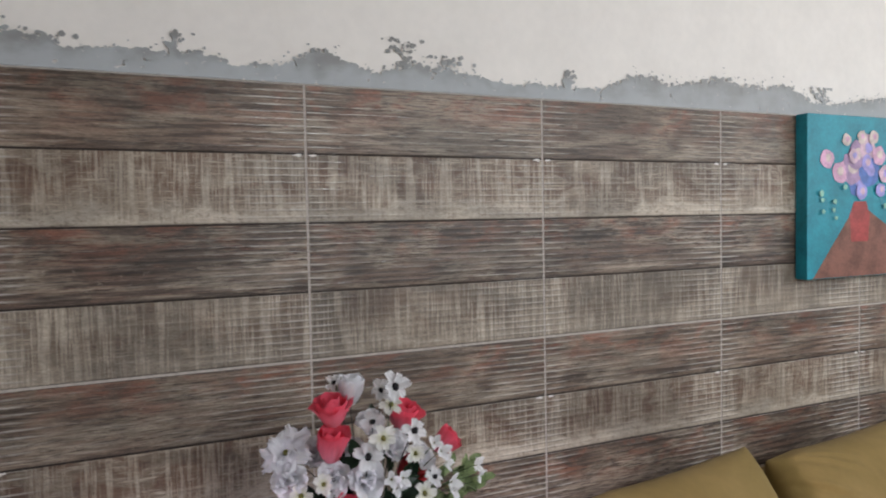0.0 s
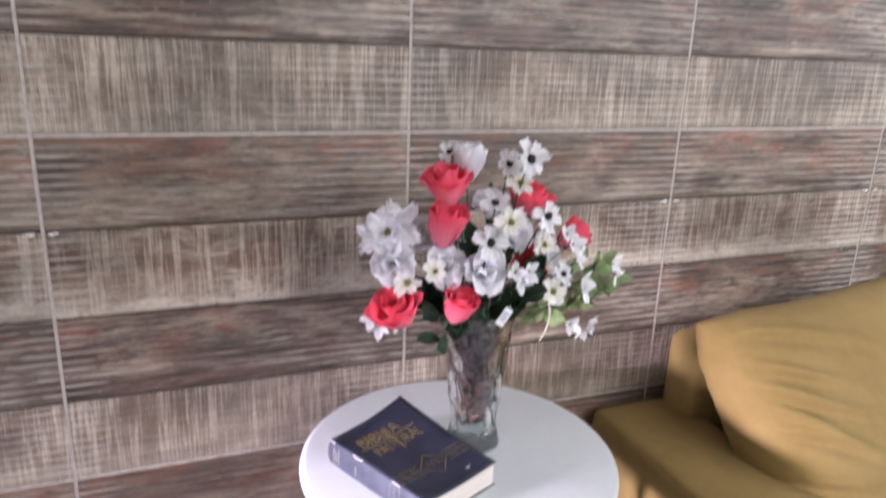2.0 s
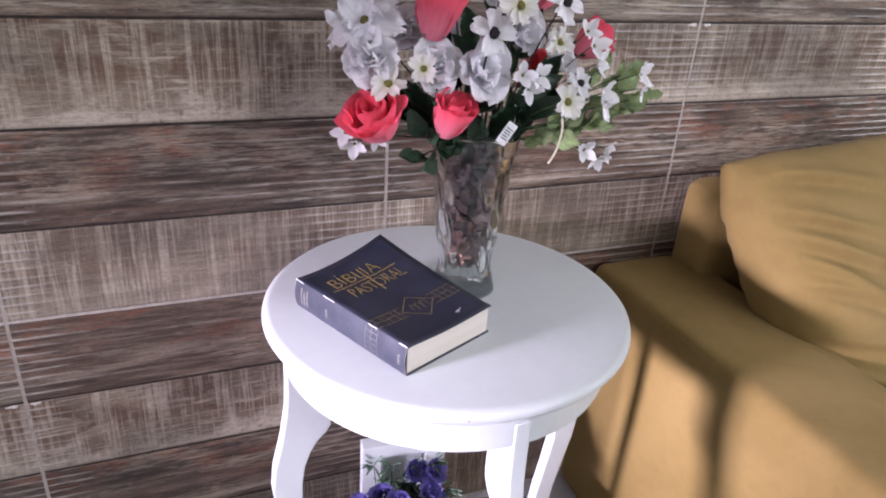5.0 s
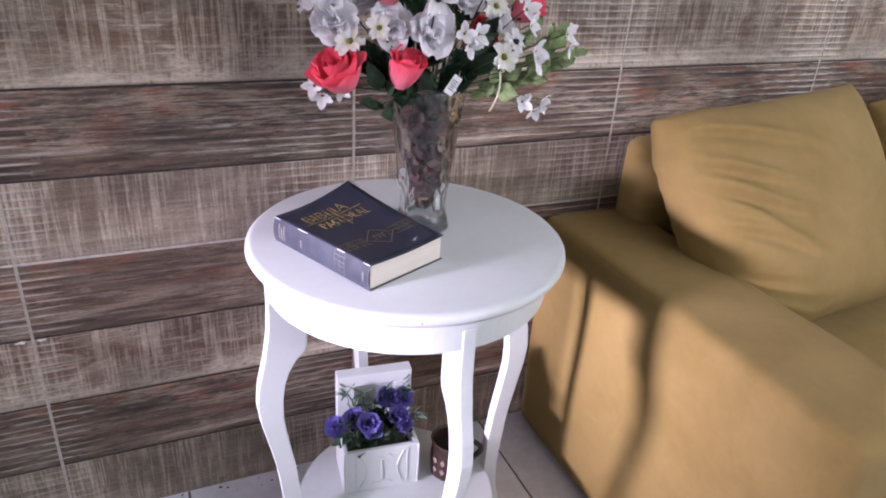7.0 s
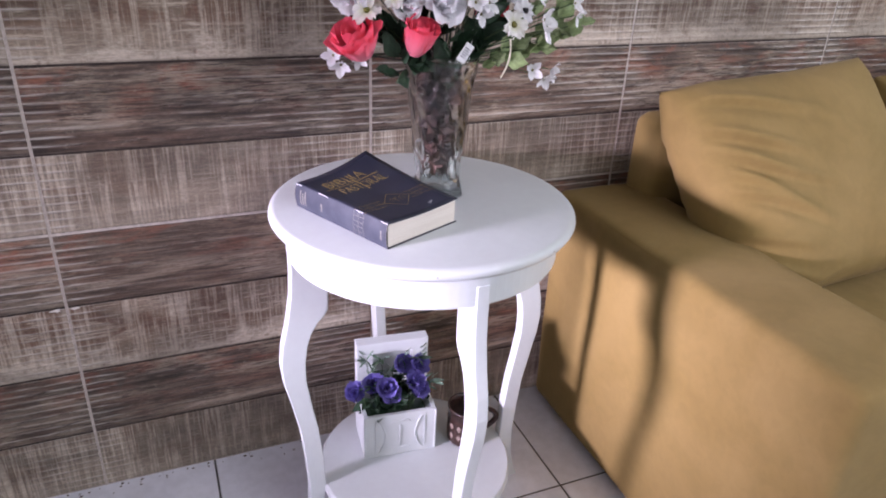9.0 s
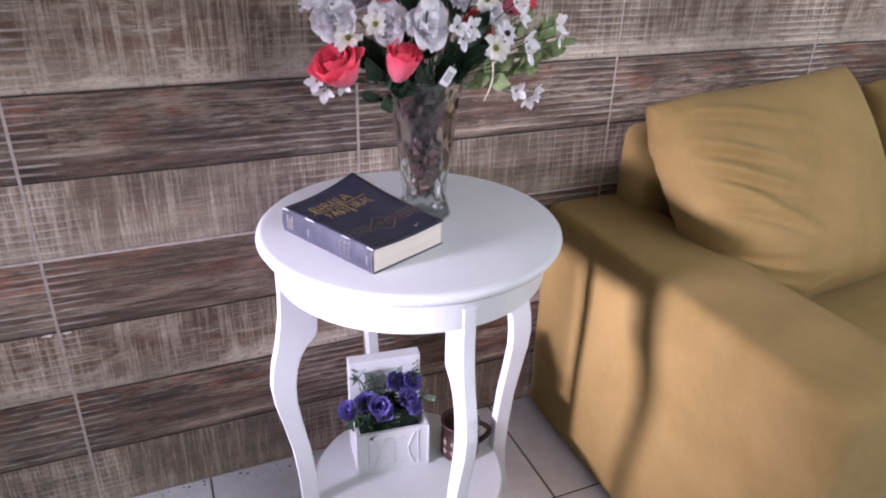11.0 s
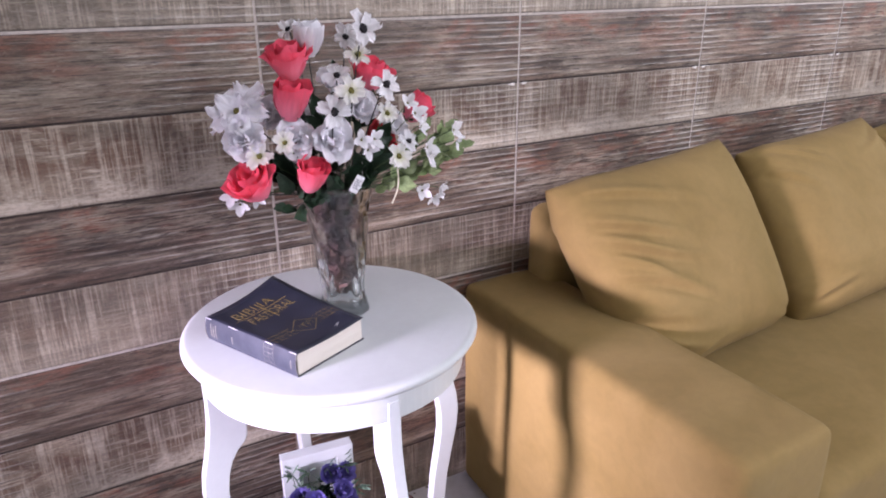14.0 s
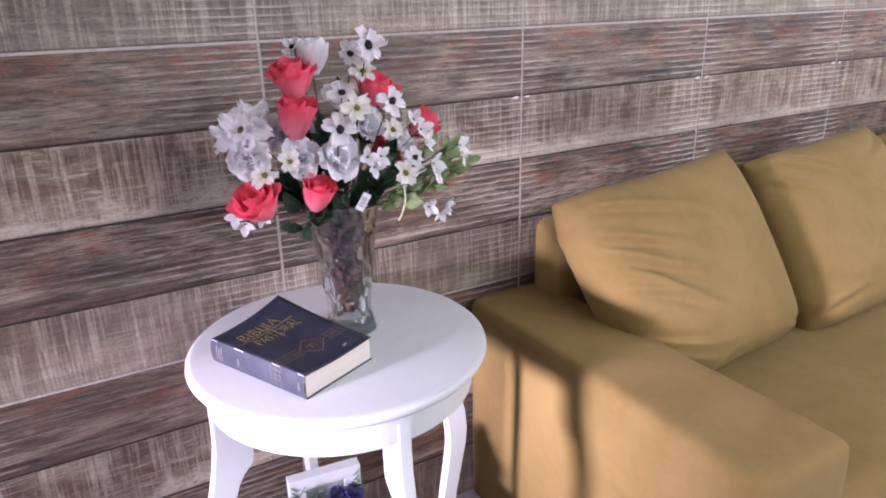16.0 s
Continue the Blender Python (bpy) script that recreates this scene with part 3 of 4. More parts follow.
def lettering(text, size, material, x, y, shear=0.0, stretch=1.0):
    curve = bpy.data.curves.new("letters", "FONT")
    curve.body, curve.size, curve.extrude, curve.shear, curve.align_x = text, size, 0.0002, shear, "LEFT"
    curve.resolution_u, curve.offset = 3, -0.0010
    ob = bpy.data.objects.new("letters", curve)
    scene.collection.objects.link(ob)
    bpy.context.view_layer.update()
    mesh = bpy.data.meshes.new_from_object(ob.evaluated_get(bpy.context.evaluated_depsgraph_get()))
    bpy.data.objects.remove(ob)
    for v in mesh.vertices:
        v.co.x, v.co.y = v.co.x * stretch + x, v.co.y + y
    mesh.materials.clear()
    mesh.materials.append(material)
    return mesh


def strip(bm, a, b, w, z=0.0):
    """A narrow flat bar from a to b, cut into short lengths."""
    a, b = Vector((*a, z)), Vector((*b, z))
    d = (b - a).normalized()
    s = Vector((-d.y, d.x, 0)) * w / 2
    n = max(1, int((b - a).length / 0.012))
    rows = [(bm.verts.new(a.lerp(b, i / n) + s), bm.verts.new(a.lerp(b, i / n) - s)) for i in range(n + 1)]
    for (p, q), (r, t) in zip(rows, rows[1:]):
        bm.faces.new((p, q, t, r))


def book():
    b = thing("book", "thick navy softcover bible with gold lettering, lying on the table", "book", BOOK)
    n = 18
    bm = bmesh.new()
    top = sheet(bm, lambda u, v: Vector((u * BW, -v * BL, cover_height(u * BW, v * BL))), n, n)
    low = sheet(bm, lambda u, v: Vector((u * BW, -v * BL, cover_height(u * BW, v * BL) - 0.0014)), n, n)
    rim = lambda g: [g[i][0] for i in range(n)] + [g[n][j] for j in range(n)] + [g[i][n] for i in range(n, 0, -1)] + [g[0][j] for j in range(n, 0, -1)]
    for (p, q), (r, t) in zip(zip(rim(top), rim(low)), zip(rim(top)[1:] + rim(top)[:1], rim(low)[1:] + rim(low)[:1])):
        bm.faces.new((p, q, t, r))
    bmesh.ops.recalc_face_normals(bm, faces=bm.faces)
    cover = part("front_cover", bm, COVER, b, "dark navy cover, its far corner curled up", True)
    bm = bmesh.new()
    box(bm, 0.0, BW, -BL, 0, 0, 0.0014)
    part("back_cover", bm, COVER, b)
    bm = bmesh.new()
    m = 0.0025
    f = lambda u, v: Vector((0.002 + u * (BW - m - 0.002), -m - v * (BL - 2 * m), cover_height(0.002 + u * (BW - m), m + v * (BL - 2 * m)) - 0.0016))
    g = sheet(bm, f, n, n)
    h = sheet(bm, lambda u, v: Vector((f(u, v).x, f(u, v).y, 0.0016)), n, n)
    for (p, q), (r, t) in zip(zip(rim(g), rim(h)), zip(rim(g)[1:] + rim(g)[:1], rim(h)[1:] + rim(h)[:1])):
        bm.faces.new((p, q, t, r))
    bmesh.ops.recalc_face_normals(bm, faces=bm.faces)
    part("page_block", bm, PAGES, b, "cream page edges")
    bm = bmesh.new()
    arc = lambda s: -0.0035 * math.sin(math.pi * s) - 0.0002
    g = sheet(bm, lambda u, v: Vector((arc(u), -v * BL, u * (cover_height(0, v * BL)))), 6, 14)
    h = sheet(bm, lambda u, v: Vector((arc(u) + 0.0016, -v * BL, u * (cover_height(0, v * BL)))), 6, 14)
    bmesh.ops.recalc_face_normals(bm, faces=bm.faces)
    spine = part("spine", bm, SPINE, b, "rubbed blue spine with gold print", True)
    # lettering and the printed band
    part("title", laid_on_cover(lettering("BÍBLIA", 0.036, GOLD, 0.021, -0.058, 0.0, 0.82), 0.0005), None, cover, "gold title lettering")
    part("title", laid_on_cover(lettering("PASTORAL", 0.033, GOLD, 0.029, -0.091, 0.0, 0.58), 0.0005), None, cover, "gold title lettering")
    bm = bmesh.new()
    strip(bm, (0.014, -0.0625), (0.122, -0.0625), 0.0018)
    strip(bm, (0.0735, -0.036), (0.0735, -0.100), 0.0020, 0.0002)
    mesh = laid_on_cover(mesh_of(bm, GOLD), 0.0006)
    part("title_rule", mesh, None, cover)
    bm = bmesh.new()
    thin = 0.0006
    for a, c in (((0.0, -0.146), (0.052, -0.146)), ((0.0, -0.168), (0.052, -0.168)), ((0.0, -0.157), (0.050, -0.157)), ((0.102, -0.146), (BW - 0.002, -0.146)), ((0.102, -0.168), (BW - 0.002, -0.168)), ((0.104, -0.157), (BW - 0.002, -0.157))):
        strip(bm, a, c, thin)
    for x in (0.006, 0.017, 0.024, 0.036, 0.044, 0.112, 0.121, 0.131, 0.141):
        strip(bm, (x, -0.146), (x + 0.002, -0.168), thin)
    d = ((0.077, -0.132), (0.104, -0.157), (0.077, -0.182), (0.050, -0.157))
    for i in range(4):
        strip(bm, d[i], d[(i + 1) % 4], 0.0009)
    for k in range(3):
        x = 0.066 + 0.009 * k
        strip(bm, (x, -0.163), (x + 0.002, -0.150), thin)
        strip(bm, (x + 0.002, -0.150), (x + 0.008, -0.153), thin)
        strip(bm, (x + 0.008, -0.153), (x + 0.008, -0.166), thin)
    mesh = laid_on_cover(mesh_of(bm, GOLD), 0.0005)
    part("printed_band", mesh, None, cover, "fine gold line drawing round the cover")
    bm = bmesh.new()
    strip(bm, (0.103, -0.200), (0.116, -0.197), 0.0016)
    strip(bm, (0.106, -0.203), (0.110, -0.199), 0.0016)
    part("publisher_mark", laid_on_cover(mesh_of(bm, SILVER), 0.0005), None, cover)
    # rubbed white edges of the spine
    for v0, v1, s in ((0.0005, 0.016, 0.985), (0.060, 0.082, 0.99), (0.150, 0.166, 0.99), (BL - 0.014, BL - 0.0005, 0.985)):
        pts = [(arc(s) - 0.0004, -(v0 + (v1 - v0) * q / 6), s * cover_height(0, v0) + 0.0004 * math.sin(q * 2.1)) for q in range(7)]
        part("rubbed_edge", tube(pts, 0.0007, 5), TAG, spine, "pale rubbed edge")
    for v in (0.0006, BL - 0.0006):
        pts = [(arc(q / 8) - 0.0002, -v, (0.04 + 0.92 * q / 8) * BT) for q in range(9)]
        part("rubbed_edge", tube(pts, 0.0006, 5), SPINE_GOLD, spine)
    # print on the spine
    def on_spine(name, v0, v1, s0, s1, material):
        bm = bmesh.new()
        sheet(bm, lambda u, v: Vector((arc(s0 + (s1 - s0) * u) - 0.0006, -(v0 + (v1 - v0) * v), (s0 + (s1 - s0) * u) * BT)), 3, 2)
        part(name, bm, material, spine)
    for k in range(3):
        on_spine("spine_bar", 0.014 + k * 0.006, 0.017 + k * 0.006, 0.22, 0.82 - 0.1 * (k % 2), SPINE_GOLD)
    for v in (0.146, 0.157, 0.168):
        on_spine("spine_rule", v, v + 0.0007, 0.04, 0.97, SPINE_GOLD)
    for s in (0.2, 0.42, 0.6, 0.8):
        on_spine("spine_rule", 0.146, 0.168, s, s + 0.018, SPINE_GOLD)
    on_spine("spine_mark", 0.207, 0.210, 0.30, 0.66, SPINE_GOLD)
    on_spine("spine_mark", 0.068, 0.0715, 0.30, 0.62, SPINE_GOLD)


book()


# ---- glass vase ----
VX, VY, VZ = 0.048, -0.240, TZ


def vase():
    v = thing("glass_vase", "clear cut-glass vase with spiral grooves, filled with dried petals", "vase", pose(VX, VY, VZ))
    H, seg, rows = 0.240, 72, 48
    radius = lambda s: 0.0475 - 0.0070 * math.sin(math.pi * min(1, s / 0.34)) * 0.6 - 0.004 * min(1, s / 0.15) + 0.0195 * max(0.0, (s - 0.22) / 0.78) ** 1.35
    bm = bmesh.new()

    def ring(r_of, z):
        return [bm.verts.new((r_of(6.28319 * i / seg) * math.cos(6.28319 * i / seg), r_of(6.28319 * i / seg) * math.sin(6.28319 * i / seg), z)) for i in range(seg)]
    loops = []
    for k in range(rows + 1):
        s = k / rows
        cut = 0.0062 if 0.10 < s < 0.88 else 0.0006
        r0 = radius(s)
        loops.append(ring(lambda q: r0 - cut * abs(math.sin(4.5 * q + 9.0 * s)) * abs(math.sin(4.5 * q - 5.0 * s)) ** 0.5, H * s))
    for k in range(rows, 3, -1):
        s = k / rows
        r1 = radius(s) - 0.0062
        loops.append(ring(lambda q: r1, H * s + (0.0 if k > 4 else 0.004)))
    for a, b in zip(loops, loops[1:]):
        for i in range(seg):
            bm.faces.new((a[i], a[(i + 1) % seg], b[(i + 1) % seg], b[i]))
    bm.faces.new(loops[0][::-1])
    bm.faces.new(loops[-1])
    bmesh.ops.recalc_face_normals(bm, faces=bm.faces)
    body = part("glass_body", bm, GLASS, v, smooth=True)
    body.visible_shadow = False
    rr = radius(1.0) - 0.0031
    rim = tube([(rr * math.cos(6.28319 * i / 60), rr * math.sin(6.28319 * i / 60), H + 0.0012) for i in range(61)], 0.0030, 8)
    g = part("rim", rim, GLASS, body, "thick rounded clear rim", True)
    g.visible_shadow = False
    return radius, H


v_radius, v_height = vase()


def potpourri():
    rng = random.Random(3)
    bm = bmesh.new()
    for k in range(300):
        s = rng.uniform(0.15, 0.90)
        r = max(0.0, v_radius(s) - 0.0195) * math.sqrt(rng.random())
        q = rng.uniform(0, 6.283)
        m = Matrix.LocRotScale((r * math.cos(q), r * math.sin(q), s * v_height), Euler([rng.uniform(0, 6.28) for _ in range(3)]), None)
        size = rng.uniform(0.008, 0.0125)
        g = sheet(bm, lambda u, v: m @ Vector(((u - 0.5) * 2 * size, (v - 0.5) * 1.5 * size, size * 0.5 * math.sin(3 * u + 2 * v) + 0.25 * size * rng.uniform(-1, 1))), 3, 2)
    ob = part("potpourri", bm, BARK, None, at=pose(VX, VY, VZ))
    tagged(ob, "dried brown petals and bark filling the glass vase", "potpourri", kind="stuff")


potpourri()


# ---- artificial flowers ----
def petal_mesh(name, material, length, width, cup, curl, ruffle=0.0, point=0.5, seed=0, nu=6, nv=6, notch=0.0, teeth=0.0):
    """One cloth petal along y, its root at the origin and its face up."""
    bm = bmesh.new()

    def f(u, v):
        a = 2 * u - 1
        w = width / 2 * (0.16 + 0.84 * max(0.0, 1 - abs(2 * v ** point - 1.16) ** 2.4 / 1.5)) * (1.0 if v < 0.97 else 0.80)
        y = length * v * (1 - notch * (1 - abs(a)) * v ** 6) - length * 0.13 * a ** 4 * v
        y -= teeth * length * v ** 5 * (0.5 + 0.5 * math.cos(9.5 * a + seed))
        z = cup * a * a * width * math.sin(math.pi * min(1, v + 0.1)) + curl * length * v * v
        z += ruffle * length * v * v * noise.noise((a * 3.0 + seed, v * 2.0, seed * 1.7))
        return Vector((a * w, y, z))
    sheet(bm, f, nu, nv)
    bmesh.ops.remove_doubles(bm, verts=bm.verts, dist=0.00005)
    return mesh_of(bm, material, True, name)


def ball_mesh(name, material, r, squash=0.6, seed=0, rough=0.2):
    bm = bmesh.new()
    bmesh.ops.create_icosphere(bm, subdivisions=2, radius=r)
    for v in bm.verts:
        v.co *= 1 + rough * noise.noise(v.co * (2.2 / r) + Vector((seed, 0, 0)))
        v.co.z *= squash
    return mesh_of(bm, material, True, name)


def facing(direction, spin=0.0):
    """The turn that brings local z to a direction."""
    return Vector(direction).to_track_quat("Z", "Y").to_matrix().to_4x4() @ pose(0, 0, 0, 0, 0, spin)


MOUTH = Vector((VX, VY, VZ + 0.212))


def stem(parent, at, direction, material=None, radius=0.0011):
    """From the bloom's back down into the vase."""
    p, d = Vector(at), Vector(direction).normalized()
    rng = random.Random(int(abs(p.x * 9173 + p.z * 7919) * 10))
    foot = Vector((VX + rng.uniform(-0.014, 0.014), VY + rng.uniform(-0.014, 0.014), VZ + 0.10))
    lip = MOUTH + Vector((0.40 * max(-0.05, min(0.05, p.x - VX)), 0.40 * max(-0.05, min(0.05, p.y - VY)), 0.015))
    start = p - d * 0.026 if radius > 0.001 and "rose" in parent.name else p - d * 0.004
    pts = bend(start, (start - d * 0.03 + lip) / 2 + Vector((0, 0, 0.012)), lip, 7) + bend(lip, (lip + foot) / 2, foot, 3)[1:]
    part("stem", tube([q - p for q in pts], radius, 5), material or STEM, parent)


def shell_mesh(name, material, r, height, span, lip, seed, nu=10, nv=8):
    """A petal wrapped round the bud's axis, its rim rolled outwards."""
    bm = bmesh.new()

    def f(u, v):
        a = 2 * u - 1
        tall = height * (1 - 0.20 * abs(a) ** 3.4) * (1 + 0.15 * noise.noise((a * 2 + seed, 0, seed)))
        q = radians(span) / 2 * a
        w = r * (0.36 + 0.68 * math.sin(math.pi * (0.07 + 0.60 * v))) + lip * v ** 4 * (1 - 0.35 * a * a)
        w += r * 0.30 * noise.noise((a * 2.3 + seed, v * 2.2, 3.3)) * v
        roll = -0.22 * lip * max(0.0, v - 0.8) / 0.2
        return Vector((w * math.sin(q), w * math.cos(q), tall * v + roll))
    sheet(bm, f, nu, nv)
    return mesh_of(bm, material, True, name)


ROSE = {}
for c, m in (("coral", CORAL), ("red", CORAL_DEEP), ("lilac", LILAC)):
    ROSE[c] = [[shell_mesh("petal", m, r, hh, span, lip, s + 3 * k) for s in (1, 5)] for k, (r, hh, span, lip) in enumerate(((0.0105, 0.054, 250, 0.001), (0.0170, 0.055, 185, 0.002), (0.0215, 0.052, 160, 0.004), (0.0240, 0.046, 130, 0.012)))]
RUFFLE = [petal_mesh("petal", LILAC, 0.042, 0.050, 0.34, 0.12, 0.35, 0.74, s, 10, 9, 0.10) for s in (2, 6, 10, 14)]
FRINGE = [petal_mesh("petal", LILAC, 0.054, 0.041, 0.24, -0.05, 0.45, 0.80, s, 12, 9, 0.0, 0.16) for s in (1, 5, 9, 13)]
DAISY = {c: [petal_mesh("petal", m, 0.0232, 0.0160, 0.14, 0.08, 0.5, 0.86, s, 6, 6, 0.20) for s in (3, 8, 15)] for c, m in (("snow", SNOW), ("ivory", IVORY))}
SMALL = [petal_mesh("petal", SNOW, 0.0165, 0.0120, 0.12, 0.15, 0.25, 0.72, s, 4, 4) for s in (4, 12)]
SEPAL = petal_mesh("sepal", LEAF_DARK, 0.020, 0.007, 0.2, 0.3, 0.1, 0.5, 2, 3, 4)
EYE_BLACK, EYE_GREEN = ball_mesh("flower_eye", BLACK, 0.0056, 0.65, 1, 0.5), ball_mesh("flower_eye", POLLEN, 0.0046, 0.6, 2, 0.5)


def rose(at, direction, colour, size=1.0, openness=1.0, seed=0):
    label = {"coral": "coral pink cloth rose in the vase", "red": "deep red cloth rose deep in the bouquet", "lilac": "white cloth rosebud in the vase"}[colour]
    t = thing("artificial_rose", label, "artificial flower", pose(*at), "flowers in the vase")
    rng = random.Random(seed)
    turn = facing(direction)
    for ring_no, count in enumerate((2, 3, 4, 4)):
        if openness < 0.6 and ring_no == 3:
            continue
        for k in range(count):
            a = 360 * k / count + ring_no * 41 + rng.uniform(-10, 10)
            lean = rng.uniform(-3, 2) - (9 * (openness - 0.5) if ring_no > 1 else -2)
            m = turn @ pose(0, 0, -0.028 * size) @ pose(0, 0, 0, 0, 0, a) @ pose(0, 0, 0.001 * ring_no, lean, 0, 0) @ Matrix.Scale(size * rng.uniform(0.95, 1.05), 4)
            part("petal", rng.choice(ROSE[colour][ring_no]), None, t, at=m)
    for k in range(4):
        part("sepal", SEPAL, None, t, at=turn @ pose(0, 0, -0.030 * size, 0, 0, 90 * k + 20) @ pose(0, 0.002, 0, 20, 0, 0))
    stem(t, at, direction)


def peony(at, direction, size=1.0, seed=0, fringed=False):
    t = thing("artificial_peony", "ruffled lilac-white cloth peony in the vase", "artificial flower", pose(*at), "flowers in the vase")
    rng = random.Random(seed)
    turn = facing(direction)
    if fringed:
        rings = ((FRINGE, 4, 48, 0.003, 0.72), (FRINGE, 6, 14, 0.004, 1.0))
    else:
        rings = ((RUFFLE, 2, 84, 0.003, 0.70), (RUFFLE, 3, 66, 0.005, 0.90), (RUFFLE, 4, 30, 0.006, 1.0))
    for shapes, count, tilt, out, scale in rings:
        off = rng.uniform(0, 90)
        for k in range(count):
            a = 360 * k / count + off + rng.uniform(-14, 14)
            m = turn @ pose(0, 0, -0.010 * size) @ pose(0, 0, 0, 0, 0, a) @ pose(0, out * size, 0, tilt + rng.uniform(-12, 12), 0, rng.uniform(-12, 12)) @ Matrix.Scale(scale * size * rng.uniform(0.85, 1.1), 4)
            part("petal", rng.choice(shapes), None, t, at=m)
    if fringed:
        part("flower_eye", EYE_GREEN, None, t, at=turn @ pose(0, 0, -0.004) @ Matrix.Scale(1.2, 4))
    stem(t, at, direction)


def daisy(at, direction, colour="snow", size=1.0, seed=0, count=6):
    black = colour == "snow"
    label = "white cloth cosmos with a black eye" if black else "ivory cloth cosmos with an olive eye"
    t = thing("artificial_cosmos", label, "artificial flower", pose(*at), "flowers in the vase")
    rng = random.Random(seed)
    turn = facing(direction, rng.uniform(0, 360))
    for k in range(count):
        m = turn @ pose(0, 0, 0, 0, 0, 360 * k / count + rng.uniform(-12, 12)) @ pose(0, 0.003 * size, 0, rng.uniform(-8, 32), rng.uniform(-22, 22), 0) @ Matrix.Scale(size * rng.uniform(0.80, 1.12), 4)
        part("petal", rng.choice(DAISY[colour]), None, t, at=m)
    part("flower_eye", EYE_BLACK if black else EYE_GREEN, None, t, at=turn @ pose(0, 0, 0.002 * size) @ Matrix.Scale(size, 4))
    stem(t, at, direction, STEM if black else STEM_GREEN)


def blossom(at, direction, size=1.0, seed=0):
    t = thing("artificial_blossom", "small white four-petalled cloth blossom", "artificial flower", pose(*at), "small blossoms in the bouquet")
    rng = random.Random(seed)
    turn = facing(direction, rng.uniform(0, 360))
    for k in range(4):
        m = turn @ pose(0, 0, 0, 0, 0, 90 * k + rng.uniform(-10, 10)) @ pose(0, 0.002, 0, rng.uniform(10, 40), 0, 0) @ Matrix.Scale(size * rng.uniform(0.9, 1.1), 4)
        part("petal", rng.choice(SMALL), None, t, at=m)
    part("flower_eye", EYE_GREEN, None, t, at=turn @ Matrix.Scale(0.45 * size, 4))
    stem(t, at, direction, STEM_GREEN, 0.0008)


for i, (p, d, c, s, o) in enumerate((
        ((-0.030, -0.275, 1.158), (-0.12, -0.15, 0.97), "coral", 1.0, 1.3),
        ((-0.036, -0.290, 1.100), (0.05, -0.30, 0.95), "coral", 1.10, 0.55),
        ((-0.108, -0.292, 0.978), (-0.45, -0.30, 0.80), "coral", 1.05, 1.1),
        ((-0.022, -0.318, 0.984), (0.10, -0.45, 0.88), "coral", 0.97, 0.5),
        ((0.115, -0.250, 1.125), (0.15, -0.3, 0.9), "coral", 1.0, 1.0),
        ((0.205, -0.250, 1.060), (0.7, -0.3, 0.6), "coral", 0.95, 0.5),
        ((0.138, -0.225, 1.010), (0.5, -0.6, 0.4), "red", 0.95, 1.0),
        ((0.012, -0.255, 1.188), (0.06, -0.10, 1.0), "lilac", 0.98, 0.5))):
    rose(p, d, c, s, o, 50 + i)
for i, (p, d, s) in enumerate((
        ((-0.112, -0.245, 1.088), (-0.55, -0.5, 0.75), 0.98), ((-0.110, -0.272, 1.046), (-0.5, -0.75, 0.3), 0.95),
        ((0.020, -0.308, 1.036), (0.1, -0.9, 0.35), 1.0), ((-0.035, -0.290, 1.040), (-0.2, -0.85, 0.4), 0.95),
        ((-0.052, -0.225, 1.070), (-0.2, -0.8, 0.5), 0.85), ((0.020, -0.230, 1.056), (0.0, -0.7, 0.7), 0.95), ((0.139, -0.270, 1.045), (0.4, -0.7, 0.5), 0.90), ((0.085, -0.275, 1.075), (0.2, -0.8, 0.4), 0.85), ((0.045, -0.262, 1.120), (0.0, -0.7, 0.6), 0.75)
        )):
    peony(p, d, s, 70 + i, i == 0)
for i, (p, d, c, s) in enumerate((
        ((-0.018, -0.250, 1.204), (-0.7, -0.5, 0.5), "snow", 0.80), ((0.056, -0.300, 1.192), (-0.1, -0.85, 0.45), "snow", 0.90),
        ((0.068, -0.341, 1.206), (0.1, -0.9, 0.35), "snow", 1.22), ((0.070, -0.312, 1.166), (-0.1, -0.75, 0.6), "ivory", 1.05),
        ((0.044, -0.341, 1.116), (0.0, -0.92, 0.4), "ivory", 1.10), ((0.039, -0.297, 1.134), (-0.2, -0.6, 0.8), "snow", 1.0),
        ((0.017, -0.334, 1.085), (-0.05, -0.95, 0.3), "snow", 1.15), ((0.104, -0.338, 1.121), (0.1, -0.95, 0.3), "snow", 1.12),
        ((-0.059, -0.315, 1.042), (-0.2, -0.8, 0.6), "ivory", 0.85), ((-0.096, -0.300, 1.022), (-0.2, -0.6, 0.75), "ivory", 1.05),
        ((0.112, -0.322, 1.072), (0.2, -0.85, 0.5), "ivory", 0.95), ((0.118, -0.347, 1.006), (0.25, -0.9, 0.3), "ivory", 1.10), ((0.150, -0.320, 1.022), (0.3, -0.8, 0.5), "snow", 0.9))):
    daisy(p, d, c, s, 90 + i)
